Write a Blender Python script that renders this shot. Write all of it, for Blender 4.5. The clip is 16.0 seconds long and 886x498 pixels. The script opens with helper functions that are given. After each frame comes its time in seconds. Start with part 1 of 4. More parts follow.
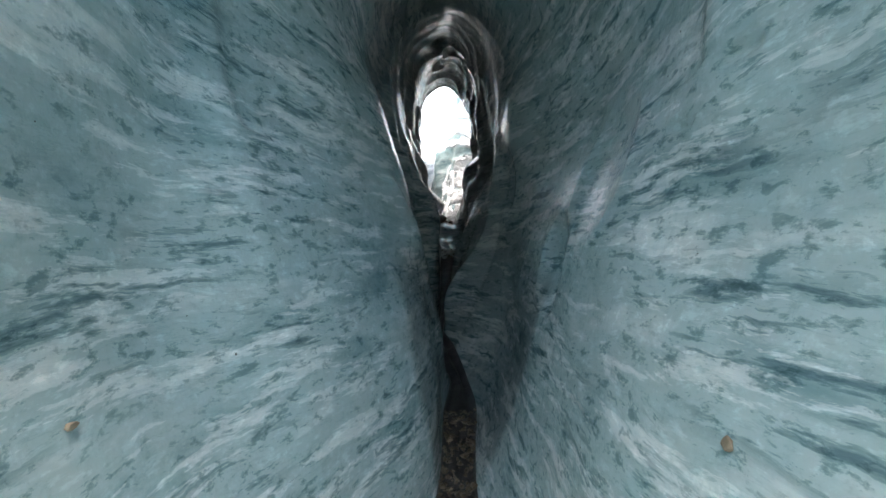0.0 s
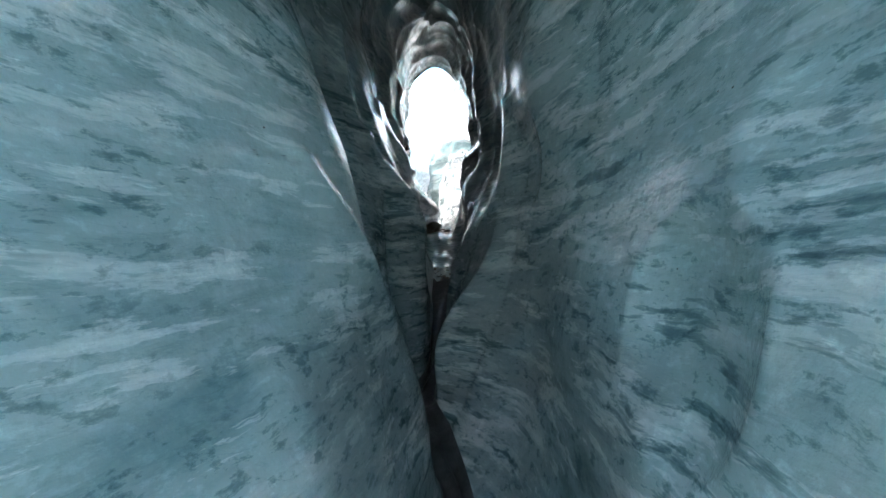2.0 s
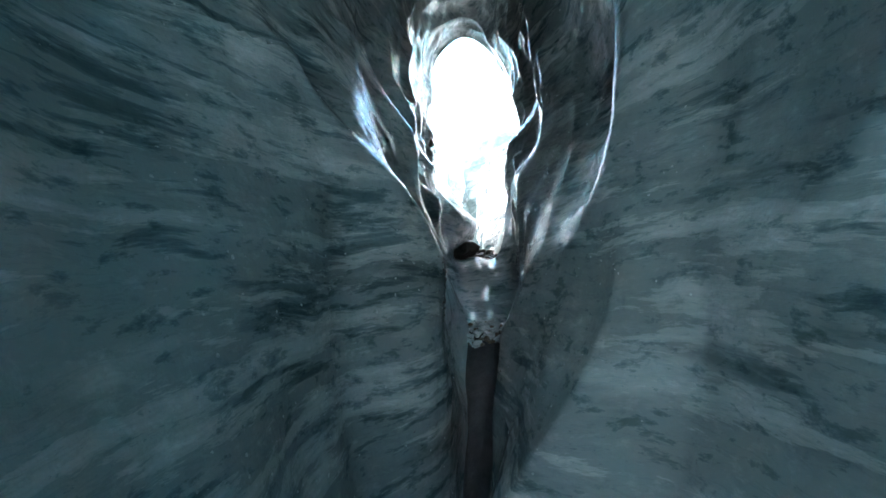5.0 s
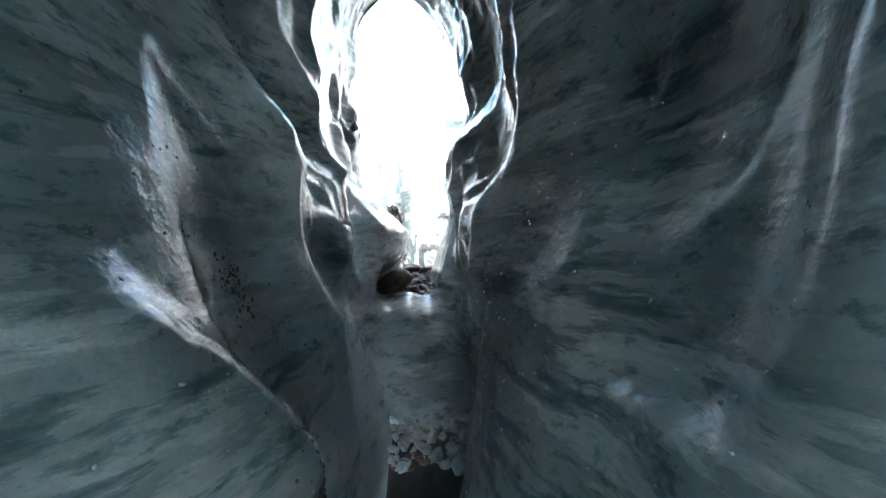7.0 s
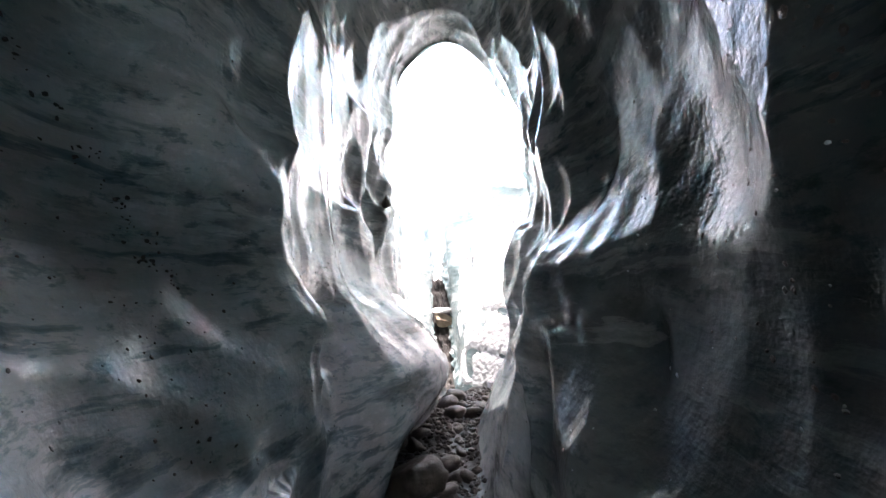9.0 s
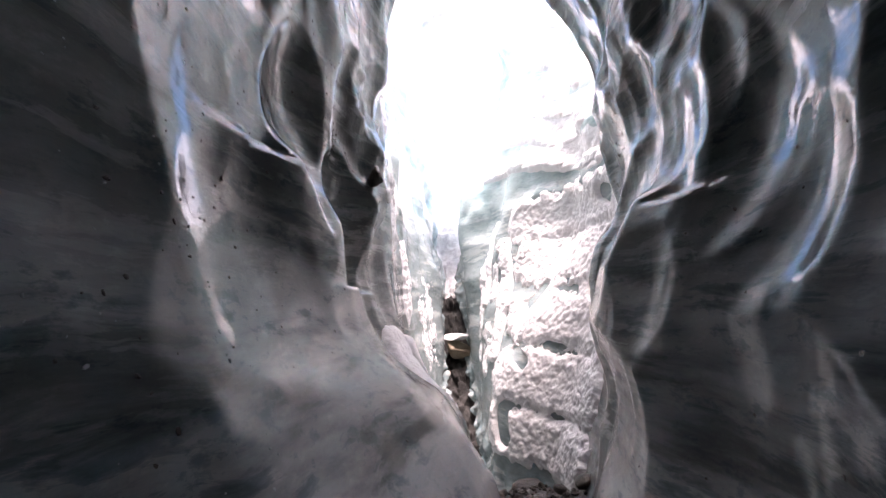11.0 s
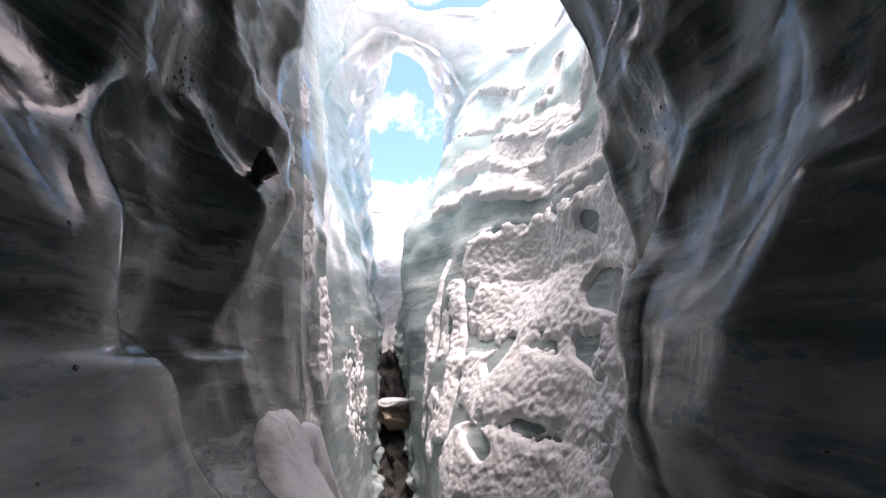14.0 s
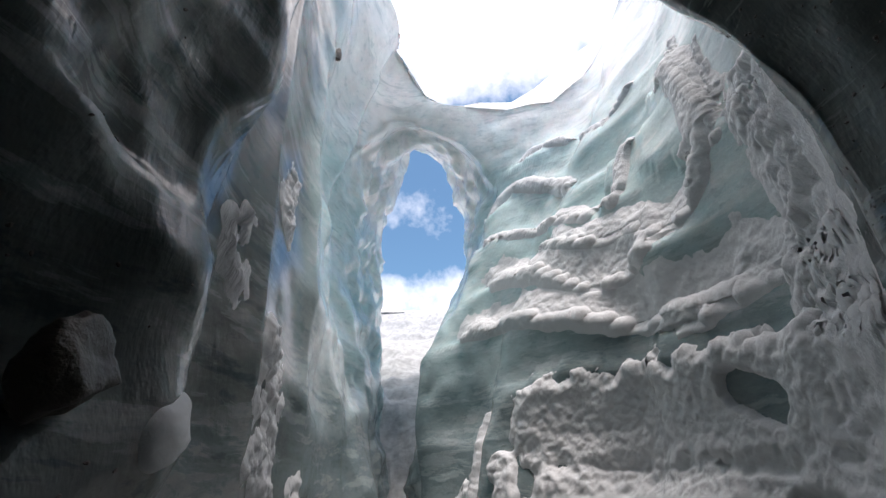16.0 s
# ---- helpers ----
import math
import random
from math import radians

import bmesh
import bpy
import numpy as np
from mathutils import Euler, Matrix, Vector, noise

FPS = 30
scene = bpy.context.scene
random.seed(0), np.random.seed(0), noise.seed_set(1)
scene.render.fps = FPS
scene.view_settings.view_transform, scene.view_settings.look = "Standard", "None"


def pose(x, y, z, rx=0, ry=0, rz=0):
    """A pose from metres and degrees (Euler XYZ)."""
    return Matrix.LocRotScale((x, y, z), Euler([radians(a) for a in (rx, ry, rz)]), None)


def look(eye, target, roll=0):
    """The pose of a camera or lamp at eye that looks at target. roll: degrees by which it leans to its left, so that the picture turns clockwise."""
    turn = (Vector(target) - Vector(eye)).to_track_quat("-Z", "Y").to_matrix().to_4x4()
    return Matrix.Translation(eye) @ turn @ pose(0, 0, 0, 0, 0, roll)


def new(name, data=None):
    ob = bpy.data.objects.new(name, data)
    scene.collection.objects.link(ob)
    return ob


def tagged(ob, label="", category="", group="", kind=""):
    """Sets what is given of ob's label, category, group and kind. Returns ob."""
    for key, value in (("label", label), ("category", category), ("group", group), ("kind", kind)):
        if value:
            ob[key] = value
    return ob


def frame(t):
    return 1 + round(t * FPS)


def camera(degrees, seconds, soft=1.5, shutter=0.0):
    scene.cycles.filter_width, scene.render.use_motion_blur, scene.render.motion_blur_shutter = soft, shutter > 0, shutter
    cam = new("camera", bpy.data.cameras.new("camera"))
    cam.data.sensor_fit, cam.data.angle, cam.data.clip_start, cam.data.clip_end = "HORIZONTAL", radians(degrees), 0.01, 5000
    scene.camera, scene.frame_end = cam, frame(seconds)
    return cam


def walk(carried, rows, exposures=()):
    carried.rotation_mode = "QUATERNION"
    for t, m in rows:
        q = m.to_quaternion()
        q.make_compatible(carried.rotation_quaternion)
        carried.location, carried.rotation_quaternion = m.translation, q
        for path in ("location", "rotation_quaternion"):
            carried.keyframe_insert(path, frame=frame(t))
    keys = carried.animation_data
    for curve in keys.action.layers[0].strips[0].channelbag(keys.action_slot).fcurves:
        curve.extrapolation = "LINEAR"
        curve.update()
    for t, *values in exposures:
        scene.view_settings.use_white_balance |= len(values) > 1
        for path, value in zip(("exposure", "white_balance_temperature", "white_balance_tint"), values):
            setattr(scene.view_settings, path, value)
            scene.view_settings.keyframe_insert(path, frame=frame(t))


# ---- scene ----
cam = camera(94.8, 16.0)
METRES, EYE, TILT, LEAN, TURN = 8.0, 1.5, 0.0, 0.0, 0.0
ROWS = [
    (0.0, 0.0, 0.0, 0.0, 0.0, 0.0, -0.0),
    (0.5, 0.0028, 0.047, 0.0032, 0.81, 0.06, 0.59),
    (1.0, 0.0138, 0.1002, 0.0062, 1.44, 0.55, 1.66),
    (1.5, 0.0167, 0.1343, 0.0057, 1.34, 1.06, 2.24),
    (2.0, 0.0157, 0.1764, 0.0124, 0.74, 1.14, 2.07),
    (2.5, 0.0152, 0.2054, 0.0171, 0.39, 1.16, 1.76),
    (3.0, 0.0168, 0.2604, 0.0198, 0.6, 1.51, 1.26),
    (5.5, 0.0175, 0.3965, 0.0532, 7.43, 3.44, 4.65),
    (6.0, 0.0222, 0.4173, 0.0695, 6.03, 2.65, 5.2),
    (6.5, 0.0179, 0.4452, 0.0665, 1.66, 0.67, 4.7),
    (7.0, 0.0198, 0.4836, 0.0833, -2.29, -0.58, 3.6),
    (7.5, 0.0155, 0.4999, 0.0919, -2.63, 0.26, 2.93),
    (8.0, 0.0191, 0.5378, 0.105, 0.48, 2.93, 2.0),
    (8.5, 0.0262, 0.5709, 0.1314, 4.22, 5.59, 1.58),
    (11.0, 0.0013, 0.7507, 0.1517, 5.79, 8.78, 2.5),
    (11.5, -0.0025, 0.7754, 0.1653, 5.48, 12.26, 3.38),
    (12.0, -0.0048, 0.7978, 0.173, 4.24, 15.76, 3.58),
    (12.5, -0.0091, 0.8094, 0.177, 1.85, 17.57, 2.87),
    (13.0, -0.0111, 0.8121, 0.1796, -0.8, 17.4, 1.92),
    (13.5, -0.0066, 0.8199, 0.1726, -2.35, 15.88, 1.62),
    (14.0, -0.0018, 0.8363, 0.1607, -2.25, 15.06, 2.32),
    (14.5, -0.0026, 0.8734, 0.1671, -1.42, 16.46, 3.24),
    (15.0, -0.0041, 0.8913, 0.1952, -0.86, 20.29, 3.46),
    (15.5, -0.0095, 0.9054, 0.2097, -1.05, 24.86, 2.49),
    (16.0, -0.0142, 0.9205, 0.218, -1.37, 28.24, 1.2),
]
EXPOSURES = [(0, 2.3, 6900, 18), (0.5, 2.4, 6800, 18), (1.5, 2.95, 6650, 15), (2.5, 3.3, 6350, 14), (3.2, 3.5, 6250, 14), (5.5, 4.05, 6050, 10), (6, 4.15, 6250, 12), (6.5, 4.1, 6400, 15), (7, 4.3, 6500, 17), (7.5, 4.85, 6500, 17), (8, 5.15, 6600, 19), (8.7, 4.5, 6900, 25), (11, 2.68, 7200, 36), (11.5, 2.3, 7150, 36), (12, 1.82, 7150, 35), (13, 1.65, 7100, 33), (14, 1.6, 7050, 30), (14.5, 1.4, 7050, 28), (15, 1.45, 7000, 25), (15.5, 0.9, 6800, 22), (16, 0.36, 6650, 18)]
walk(cam, [(t, pose(0, 0, EYE, TILT, LEAN, TURN) @ pose(METRES * x, METRES * y, METRES * z, 90 + pitch, roll, yaw)) for t, x, y, z, yaw, pitch, roll in ROWS], EXPOSURES)

# ---- world and light ----
world = bpy.data.worlds.new("sky")
scene.world = world
world.use_nodes = True
wn = world.node_tree
wn.nodes.clear()
w_out = wn.nodes.new("ShaderNodeOutputWorld")
w_bg = wn.nodes.new("ShaderNodeBackground")
w_sky = wn.nodes.new("ShaderNodeTexSky")
w_sky.sky_type, w_sky.sun_disc = "NISHITA", False
w_sky.sun_elevation, w_sky.sun_rotation = radians(77), radians(153)
w_co = wn.nodes.new("ShaderNodeTexCoord")
w_noise = wn.nodes.new("ShaderNodeTexNoise")
w_noise.inputs["Scale"].default_value = 2.6
w_noise.inputs["Detail"].default_value = 7
w_noise.inputs["Roughness"].default_value = 0.58
w_ramp = wn.nodes.new("ShaderNodeValToRGB")
w_ramp.color_ramp.elements[0].position, w_ramp.color_ramp.elements[1].position = 0.62, 0.84
w_mix = wn.nodes.new("ShaderNodeMix")
w_mix.data_type = "RGBA"
w_mix.inputs["B"].default_value = (13.0, 13.0, 13.2, 1)
wn.links.new(w_co.outputs["Generated"], w_noise.inputs["Vector"])
w_sep = wn.nodes.new("ShaderNodeSeparateXYZ")
wn.links.new(w_co.outputs["Generated"], w_sep.inputs["Vector"])
w_lift = wn.nodes.new("ShaderNodeValToRGB")
for w_place, w_value in ((0.3, 0.3), (0.385, 0.22), (0.46, 0.05), (0.66, 0.0), (0.74, 0.17), (0.84, 0.33)):
    w_stop = w_lift.color_ramp.elements.new(w_place)
    w_stop.color = (w_value, w_value, w_value, 1)
w_lift.color_ramp.elements.remove(w_lift.color_ramp.elements[0])
w_lift.color_ramp.elements.remove(w_lift.color_ramp.elements[-1])
wn.links.new(w_sep.outputs["Z"], w_lift.inputs["Fac"])
w_add = wn.nodes.new("ShaderNodeMath")
w_add.operation = "ADD"
wn.links.new(w_noise.outputs["Fac"], w_add.inputs[0])
wn.links.new(w_lift.outputs["Color"], w_add.inputs[1])
wn.links.new(w_add.outputs["Value"], w_ramp.inputs["Fac"])
wn.links.new(w_ramp.outputs["Color"], w_mix.inputs["Factor"])
w_tone = wn.nodes.new("ShaderNodeMix")
w_tone.data_type, w_tone.blend_type = "RGBA", "MULTIPLY"
w_tone.inputs["Factor"].default_value = 1.0
w_tone.inputs["B"].default_value = (0.76, 1.04, 1.06, 1)
wn.links.new(w_sky.outputs["Color"], w_tone.inputs["A"])
wn.links.new(w_tone.outputs["Result"], w_mix.inputs["A"])
wn.links.new(w_mix.outputs["Result"], w_bg.inputs["Color"])
wn.links.new(w_bg.outputs["Background"], w_out.inputs["Surface"])
w_bg.inputs["Strength"].default_value = 0.145

sun = new("sun", bpy.data.lights.new("sun", "SUN"))
sun.data.energy, sun.data.angle, sun.data.color = 2.3, radians(20), (1.0, 0.96, 0.91)
sun.matrix_world = look((4.0, -8.0, 40.0), (0, 0, 0), 0)


# ---- materials ----
def material(name):
    m = bpy.data.materials.new(name)
    m.use_nodes = True
    return m, m.node_tree.nodes, m.node_tree.links, m.node_tree.nodes["Principled BSDF"]


def noise_node(N, L, scale, detail=5, rough=0.55, stretch=(1, 1, 1), distort=0.0):
    co = N.new("ShaderNodeTexCoord")
    mp = N.new("ShaderNodeMapping")
    mp.inputs["Scale"].default_value = stretch
    t = N.new("ShaderNodeTexNoise")
    t.inputs["Scale"].default_value, t.inputs["Detail"].default_value = scale, detail
    t.inputs["Roughness"].default_value, t.inputs["Distortion"].default_value = rough, distort
    L.new(co.outputs["Object"], mp.inputs["Vector"])
    L.new(mp.outputs["Vector"], t.inputs["Vector"])
    return t


def ramp_node(N, L, source, *stops):
    r = N.new("ShaderNodeValToRGB")
    e = r.color_ramp.elements
    e[0].position, e[0].color = stops[0][0], (*stops[0][1], 1)
    e[1].position, e[1].color = stops[-1][0], (*stops[-1][1], 1)
    for p, c in stops[1:-1]:
        k = e.new(p)
        k.color = (*c, 1)
    L.new(source, r.inputs["Fac"])
    return r


def bump_node(N, L, height, strength, distance, under=None):
    b = N.new("ShaderNodeBump")
    b.inputs["Strength"].default_value, b.inputs["Distance"].default_value = strength, distance
    L.new(height, b.inputs["Height"])
    if under:
        L.new(under.outputs["Normal"], b.inputs["Normal"])
    return b


def mix_node(N, L, fac, a, b, blend="MIX"):
    m = N.new("ShaderNodeMix")
    m.data_type, m.blend_type = "RGBA", blend
    for key, v in (("Factor", fac), ("A", a), ("B", b)):
        if isinstance(v, (int, float)):
            m.inputs[key].default_value = v
        elif isinstance(v, tuple):
            m.inputs[key].default_value = (*v, 1)
        else:
            L.new(v, m.inputs[key])
    return m


def ramp_along(N, L, source, low, high, wobble=None, amount=0.0):
    """0 to 1 as source goes from low to high, with an uneven border."""
    if wobble:
        add = N.new("ShaderNodeMath")
        add.operation = "MULTIPLY_ADD"
        L.new(wobble, add.inputs[0])
        add.inputs[1].default_value = amount
        L.new(source, add.inputs[2])
        source, low, high = add.outputs["Value"], low + amount / 2, high + amount / 2
    r = N.new("ShaderNodeMapRange")
    r.interpolation_type = "SMOOTHSTEP"
    r.inputs["From Min"].default_value, r.inputs["From Max"].default_value = low, high
    L.new(source, r.inputs["Value"])
    return r.outputs["Result"]


def math_node(N, L, operation, *values):
    m = N.new("ShaderNodeMath")
    m.operation = operation
    for k, v in enumerate(values):
        if isinstance(v, (int, float)):
            m.inputs[k].default_value = v
        else:
            L.new(v, m.inputs[k])
    return m.outputs["Value"]


def folded(N, L, amount, scale):
    """Places bent by slow noise, so that layers in them fold and pinch out."""
    co = N.new("ShaderNodeTexCoord")
    bend = N.new("ShaderNodeTexNoise")
    bend.inputs["Scale"].default_value, bend.inputs["Detail"].default_value = scale, 4
    L.new(co.outputs["Object"], bend.inputs["Vector"])
    centred = N.new("ShaderNodeVectorMath")
    centred.operation = "SUBTRACT"
    L.new(bend.outputs["Color"], centred.inputs[0])
    centred.inputs[1].default_value = (0.5, 0.5, 0.5)
    moved = N.new("ShaderNodeVectorMath")
    moved.operation = "MULTIPLY_ADD"
    L.new(centred.outputs["Vector"], moved.inputs[0])
    moved.inputs[1].default_value = amount
    L.new(co.outputs["Object"], moved.inputs[2])
    return moved.outputs["Vector"]


def noise_at(N, L, place, scale, detail, rough, stretch):
    mp = N.new("ShaderNodeMapping")
    mp.inputs["Scale"].default_value = stretch
    L.new(place, mp.inputs["Vector"])
    t = N.new("ShaderNodeTexNoise")
    t.inputs["Scale"].default_value, t.inputs["Detail"].default_value, t.inputs["Roughness"].default_value = scale, detail, rough
    L.new(mp.outputs["Vector"], t.inputs["Vector"])
    return t.outputs["Fac"]


def ice_material(name, teal, clear, pale, glass, side_shade_tones, rough=0.09):
    """Wet glacier ice: folded layers, cloudy bubble bands, clear dark streaks and hair-thin seams under a glossy skin.
    Five sets of tones (each dark, middle, pale): bubble-rich teal ice deep in the glacier, clear dark ice towards the
    mouth, weathered pale ice high in the pit, glassy ice with few bubbles at the mouth, and dark tones that paint shade
    onto the side walls."""
    m, N, L, P = material(name)
    co = N.new("ShaderNodeTexCoord")
    sep = N.new("ShaderNodeSeparateXYZ")
    L.new(co.outputs["Object"], sep.inputs["Vector"])
    x, y, z = (sep.outputs[k] for k in "XYZ")
    wander = noise_node(N, L, 1.6, 4, 0.5).outputs["Fac"]
    slope = math_node(N, L, "MULTIPLY_ADD", y, -0.35, z)
    # Painted shade low on the walls past y 2.3, greyed as by silt.
    shaded = math_node(N, L, "MULTIPLY", ramp_along(N, L, y, 2.3, 2.44, wander, 0.2), ramp_along(N, L, slope, 0.62, 0.3, wander, 0.3))
    # Clear ice past the lips, with the shade behind them painted into it.
    to_clear = math_node(N, L, "MAXIMUM", ramp_along(N, L, y, 2.6, 4.1, wander, 0.9), math_node(N, L, "MULTIPLY", shaded, 0.7))
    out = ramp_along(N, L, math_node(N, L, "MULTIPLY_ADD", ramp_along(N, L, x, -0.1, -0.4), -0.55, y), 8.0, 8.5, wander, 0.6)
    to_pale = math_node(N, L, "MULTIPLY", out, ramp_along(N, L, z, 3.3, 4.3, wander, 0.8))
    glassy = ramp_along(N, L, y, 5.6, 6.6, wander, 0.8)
    # Painted shade: darkens the right wall between y 4.35 and 6.4.
    side_shade = math_node(N, L, "MULTIPLY", ramp_along(N, L, x, 0.15, 0.4, wander, 0.3), math_node(N, L, "MULTIPLY", ramp_along(N, L, y, 4.35, 5.0, wander, 0.6), ramp_along(N, L, y, 6.4, 5.9, wander, 0.5)))
    # The same painted shade on the left wall, nearer the mouth.
    left_shade = math_node(N, L, "MULTIPLY", ramp_along(N, L, x, -0.2, -0.36, wander, 0.2), math_node(N, L, "MULTIPLY", ramp_along(N, L, y, 5.9, 6.3, wander, 0.4), ramp_along(N, L, y, 7.4, 7.0, wander, 0.4)))
    side_shade = math_node(N, L, "MAXIMUM", side_shade, math_node(N, L, "MULTIPLY", left_shade, 0.45))
    to_glass = math_node(N, L, "MULTIPLY", math_node(N, L, "MAXIMUM", glassy, math_node(N, L, "MULTIPLY", shaded, 0.25)), math_node(N, L, "SUBTRACT", 1.0, out))
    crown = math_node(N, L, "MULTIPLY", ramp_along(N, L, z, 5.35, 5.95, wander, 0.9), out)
    bent = folded(N, L, (0.3, 0.36, 0.16), 1.25)
    crumpled = folded(N, L, (0.16, 0.2, 0.09), 2.6)
    cloud = noise_at(N, L, bent, 1.6, 9, 0.6, (1, 0.8, 1.9))
    layers = noise_at(N, L, bent, 2.2, 9, 0.58, (0.8, 0.6, 3.4))
    bands = noise_at(N, L, crumpled, 2.9, 10, 0.66, (0.75, 0.6, 4.0))
    flecks = noise_at(N, L, crumpled, 4.4, 10, 0.62, (0.75, 0.62, 4.4))
    seams = noise_at(N, L, crumpled, 3.0, 9, 0.62, (0.8, 0.7, 4.2))
    grain = noise_at(N, L, crumpled, 15.0, 9, 0.74, (1, 1.5, 1.7))
    zones = noise_node(N, L, 1.5, 3, 0.5, (1, 0.7, 1.6)).outputs["Fac"]
    mixed = math_node(N, L, "MULTIPLY_ADD", cloud, 0.55, math_node(N, L, "MULTIPLY", layers, 0.45))
    milk = ramp_node(N, L, bands, (0.535, (0, 0, 0)), (0.55, (0.45,) * 3), (0.64, (0.92,) * 3))
    thin = math_node(N, L, "ABSOLUTE", math_node(N, L, "SUBTRACT", seams, 0.5))
    colours = []
    for deep, mid, light in (teal, clear, pale, glass, side_shade_tones):
        base = ramp_node(N, L, mixed, (0.36, deep), (0.47, mid), (0.54, mid), (0.66, light))
        colours.append(mix_node(N, L, milk.outputs["Color"], base.outputs["Color"], light).outputs["Result"])
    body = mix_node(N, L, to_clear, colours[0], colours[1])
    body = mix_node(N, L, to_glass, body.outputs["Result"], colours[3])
    body = mix_node(N, L, side_shade, body.outputs["Result"], colours[4])
    # White ice low on the left, painted paler for light glowing through it.
    bubbly_glow = math_node(N, L, "MULTIPLY", ramp_along(N, L, x, 0.12, -0.08, wander, 0.3), ramp_along(N, L, slope, 1.4, 0.7, wander, 0.5))
    bubbly_glow = math_node(N, L, "MULTIPLY", bubbly_glow, math_node(N, L, "MULTIPLY", ramp_along(N, L, y, 4.55, 4.95, wander, 0.4), ramp_along(N, L, y, 6.0, 5.6, wander, 0.4)))
    bubbly_glow = math_node(N, L, "MULTIPLY", bubbly_glow, ramp_along(N, L, cloud, 0.34, 0.52))
    body = mix_node(N, L, math_node(N, L, "MULTIPLY", bubbly_glow, 0.72), body.outputs["Result"], (0.68, 0.72, 0.725))
    # Scattered light low on both walls, painted in as a paler band.
    low_glow = math_node(N, L, "MULTIPLY", ramp_along(N, L, z, 3.0, 2.6, wander, 0.5), math_node(N, L, "MULTIPLY", ramp_along(N, L, y, 5.8, 6.2, wander, 0.5), ramp_along(N, L, y, 7.5, 7.1, wander, 0.5)))
    low_glow = math_node(N, L, "MULTIPLY", low_glow, ramp_along(N, L, layers, 0.36, 0.54))
    body = mix_node(N, L, math_node(N, L, "MULTIPLY", low_glow, 0.75), body.outputs["Result"], (0.56, 0.59, 0.6))
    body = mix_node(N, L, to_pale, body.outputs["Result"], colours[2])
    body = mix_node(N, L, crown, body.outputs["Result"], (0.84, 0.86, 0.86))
    dark_fleck = ramp_node(N, L, flecks, (0.36, (0.28, 0.38, 0.41)), (0.425, (0.62, 0.7, 0.72)), (0.44, (1, 1, 1)))
    streak = mix_node(N, L, ramp_along(N, L, zones, 0.42, 0.56), (1.0, 1.0, 1.0), dark_fleck.outputs["Color"])
    small_flecks = noise_at(N, L, crumpled, 9.0, 10, 0.68, (0.9, 1.25, 2.7))
    small_dark = ramp_node(N, L, small_flecks, (0.37, (0.42, 0.52, 0.54)), (0.43, (0.76, 0.82, 0.83)), (0.445, (1, 1, 1)), (0.57, (1, 1, 1)), (0.59, (1.12, 1.1, 1.1)), (0.66, (1.3, 1.26, 1.25)))
    often = ramp_along(N, L, zones, 0.3, 0.46)
    streak = mix_node(N, L, often, streak.outputs["Result"], mix_node(N, L, 1.0, streak.outputs["Result"], small_dark.outputs["Color"], "MULTIPLY").outputs["Result"])
    seam = ramp_node(N, L, thin, (0.003, (0.74, 0.8, 0.82)), (0.012, (1, 1, 1)))
    crisp = ramp_node(N, L, grain, (0.32, (0.74, 0.79, 0.8)), (0.43, (0.95, 0.96, 0.96)), (0.57, (1.0, 1.0, 1.0)), (0.68, (1.22, 1.2, 1.19)))
    marks = mix_node(N, L, 1.0, streak.outputs["Result"], crisp.outputs["Color"], "MULTIPLY")
    marks = mix_node(N, L, 0.5, marks.outputs["Result"], seam.outputs["Color"], "MULTIPLY")
    share = math_node(N, L, "MULTIPLY_ADD", out, -0.55, 0.95)
    share = math_node(N, L, "MULTIPLY_ADD", to_glass, -0.15, share)
    final = mix_node(N, L, share, body.outputs["Result"], marks.outputs["Result"], "MULTIPLY")
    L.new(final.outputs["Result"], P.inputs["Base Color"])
    wet = noise_node(N, L, 5.0, 4, 0.5)
    gl = ramp_node(N, L, wet.outputs["Fac"], (0.35, (0.6,) * 3), (0.7, (2.2,) * 3))
    dry = N.new("ShaderNodeMapRange")
    dry.inputs["To Min"].default_value, dry.inputs["To Max"].default_value = rough * 1.2, rough * 0.4
    L.new(ramp_along(N, L, y, 1.6, 3.4, wander, 0.8), dry.inputs["Value"])
    near_mouth = math_node(N, L, "MULTIPLY", ramp_along(N, L, y, 6.6, 7.8, wander, 1.5), ramp_along(N, L, y, 8.5, 8.1, wander, 0.3))
    L.new(math_node(N, L, "MULTIPLY", gl.outputs["Color"], dry.outputs["Result"]), P.inputs["Roughness"])
    P.inputs["IOR"].default_value = 1.31
    L.new(math_node(N, L, "MULTIPLY_ADD", to_glass, 0.25, 0.3), P.inputs["Specular IOR Level"])
    P.inputs["Subsurface Weight"].default_value = 0.75
    P.inputs["Subsurface Radius"].default_value = (0.65, 0.9, 1.0)
    P.inputs["Subsurface Scale"].default_value = 0.025
    rip = noise_node(N, L, 24.0, 4, 0.55)
    pits = noise_node(N, L, 60.0, 3, 0.6)
    b = bump_node(N, L, math_node(N, L, "MULTIPLY", rip.outputs["Fac"], math_node(N, L, "MULTIPLY_ADD", to_glass, -0.7, 1.0)), 0.16, 0.02)
    b = bump_node(N, L, math_node(N, L, "MULTIPLY", math_node(N, L, "MULTIPLY", pits.outputs["Fac"], cloud), math_node(N, L, "MULTIPLY_ADD", math_node(N, L, "MAXIMUM", out, to_glass), -0.85, 1.0)), 0.55, 0.006, b)
    b = bump_node(N, L, math_node(N, L, "MULTIPLY", bands, math_node(N, L, "MULTIPLY_ADD", to_glass, -0.7, 1.0)), 0.25, 0.012, b)
    melt = noise_node(N, L, 55.0, 3, 0.6, (1, 1, 0.3))
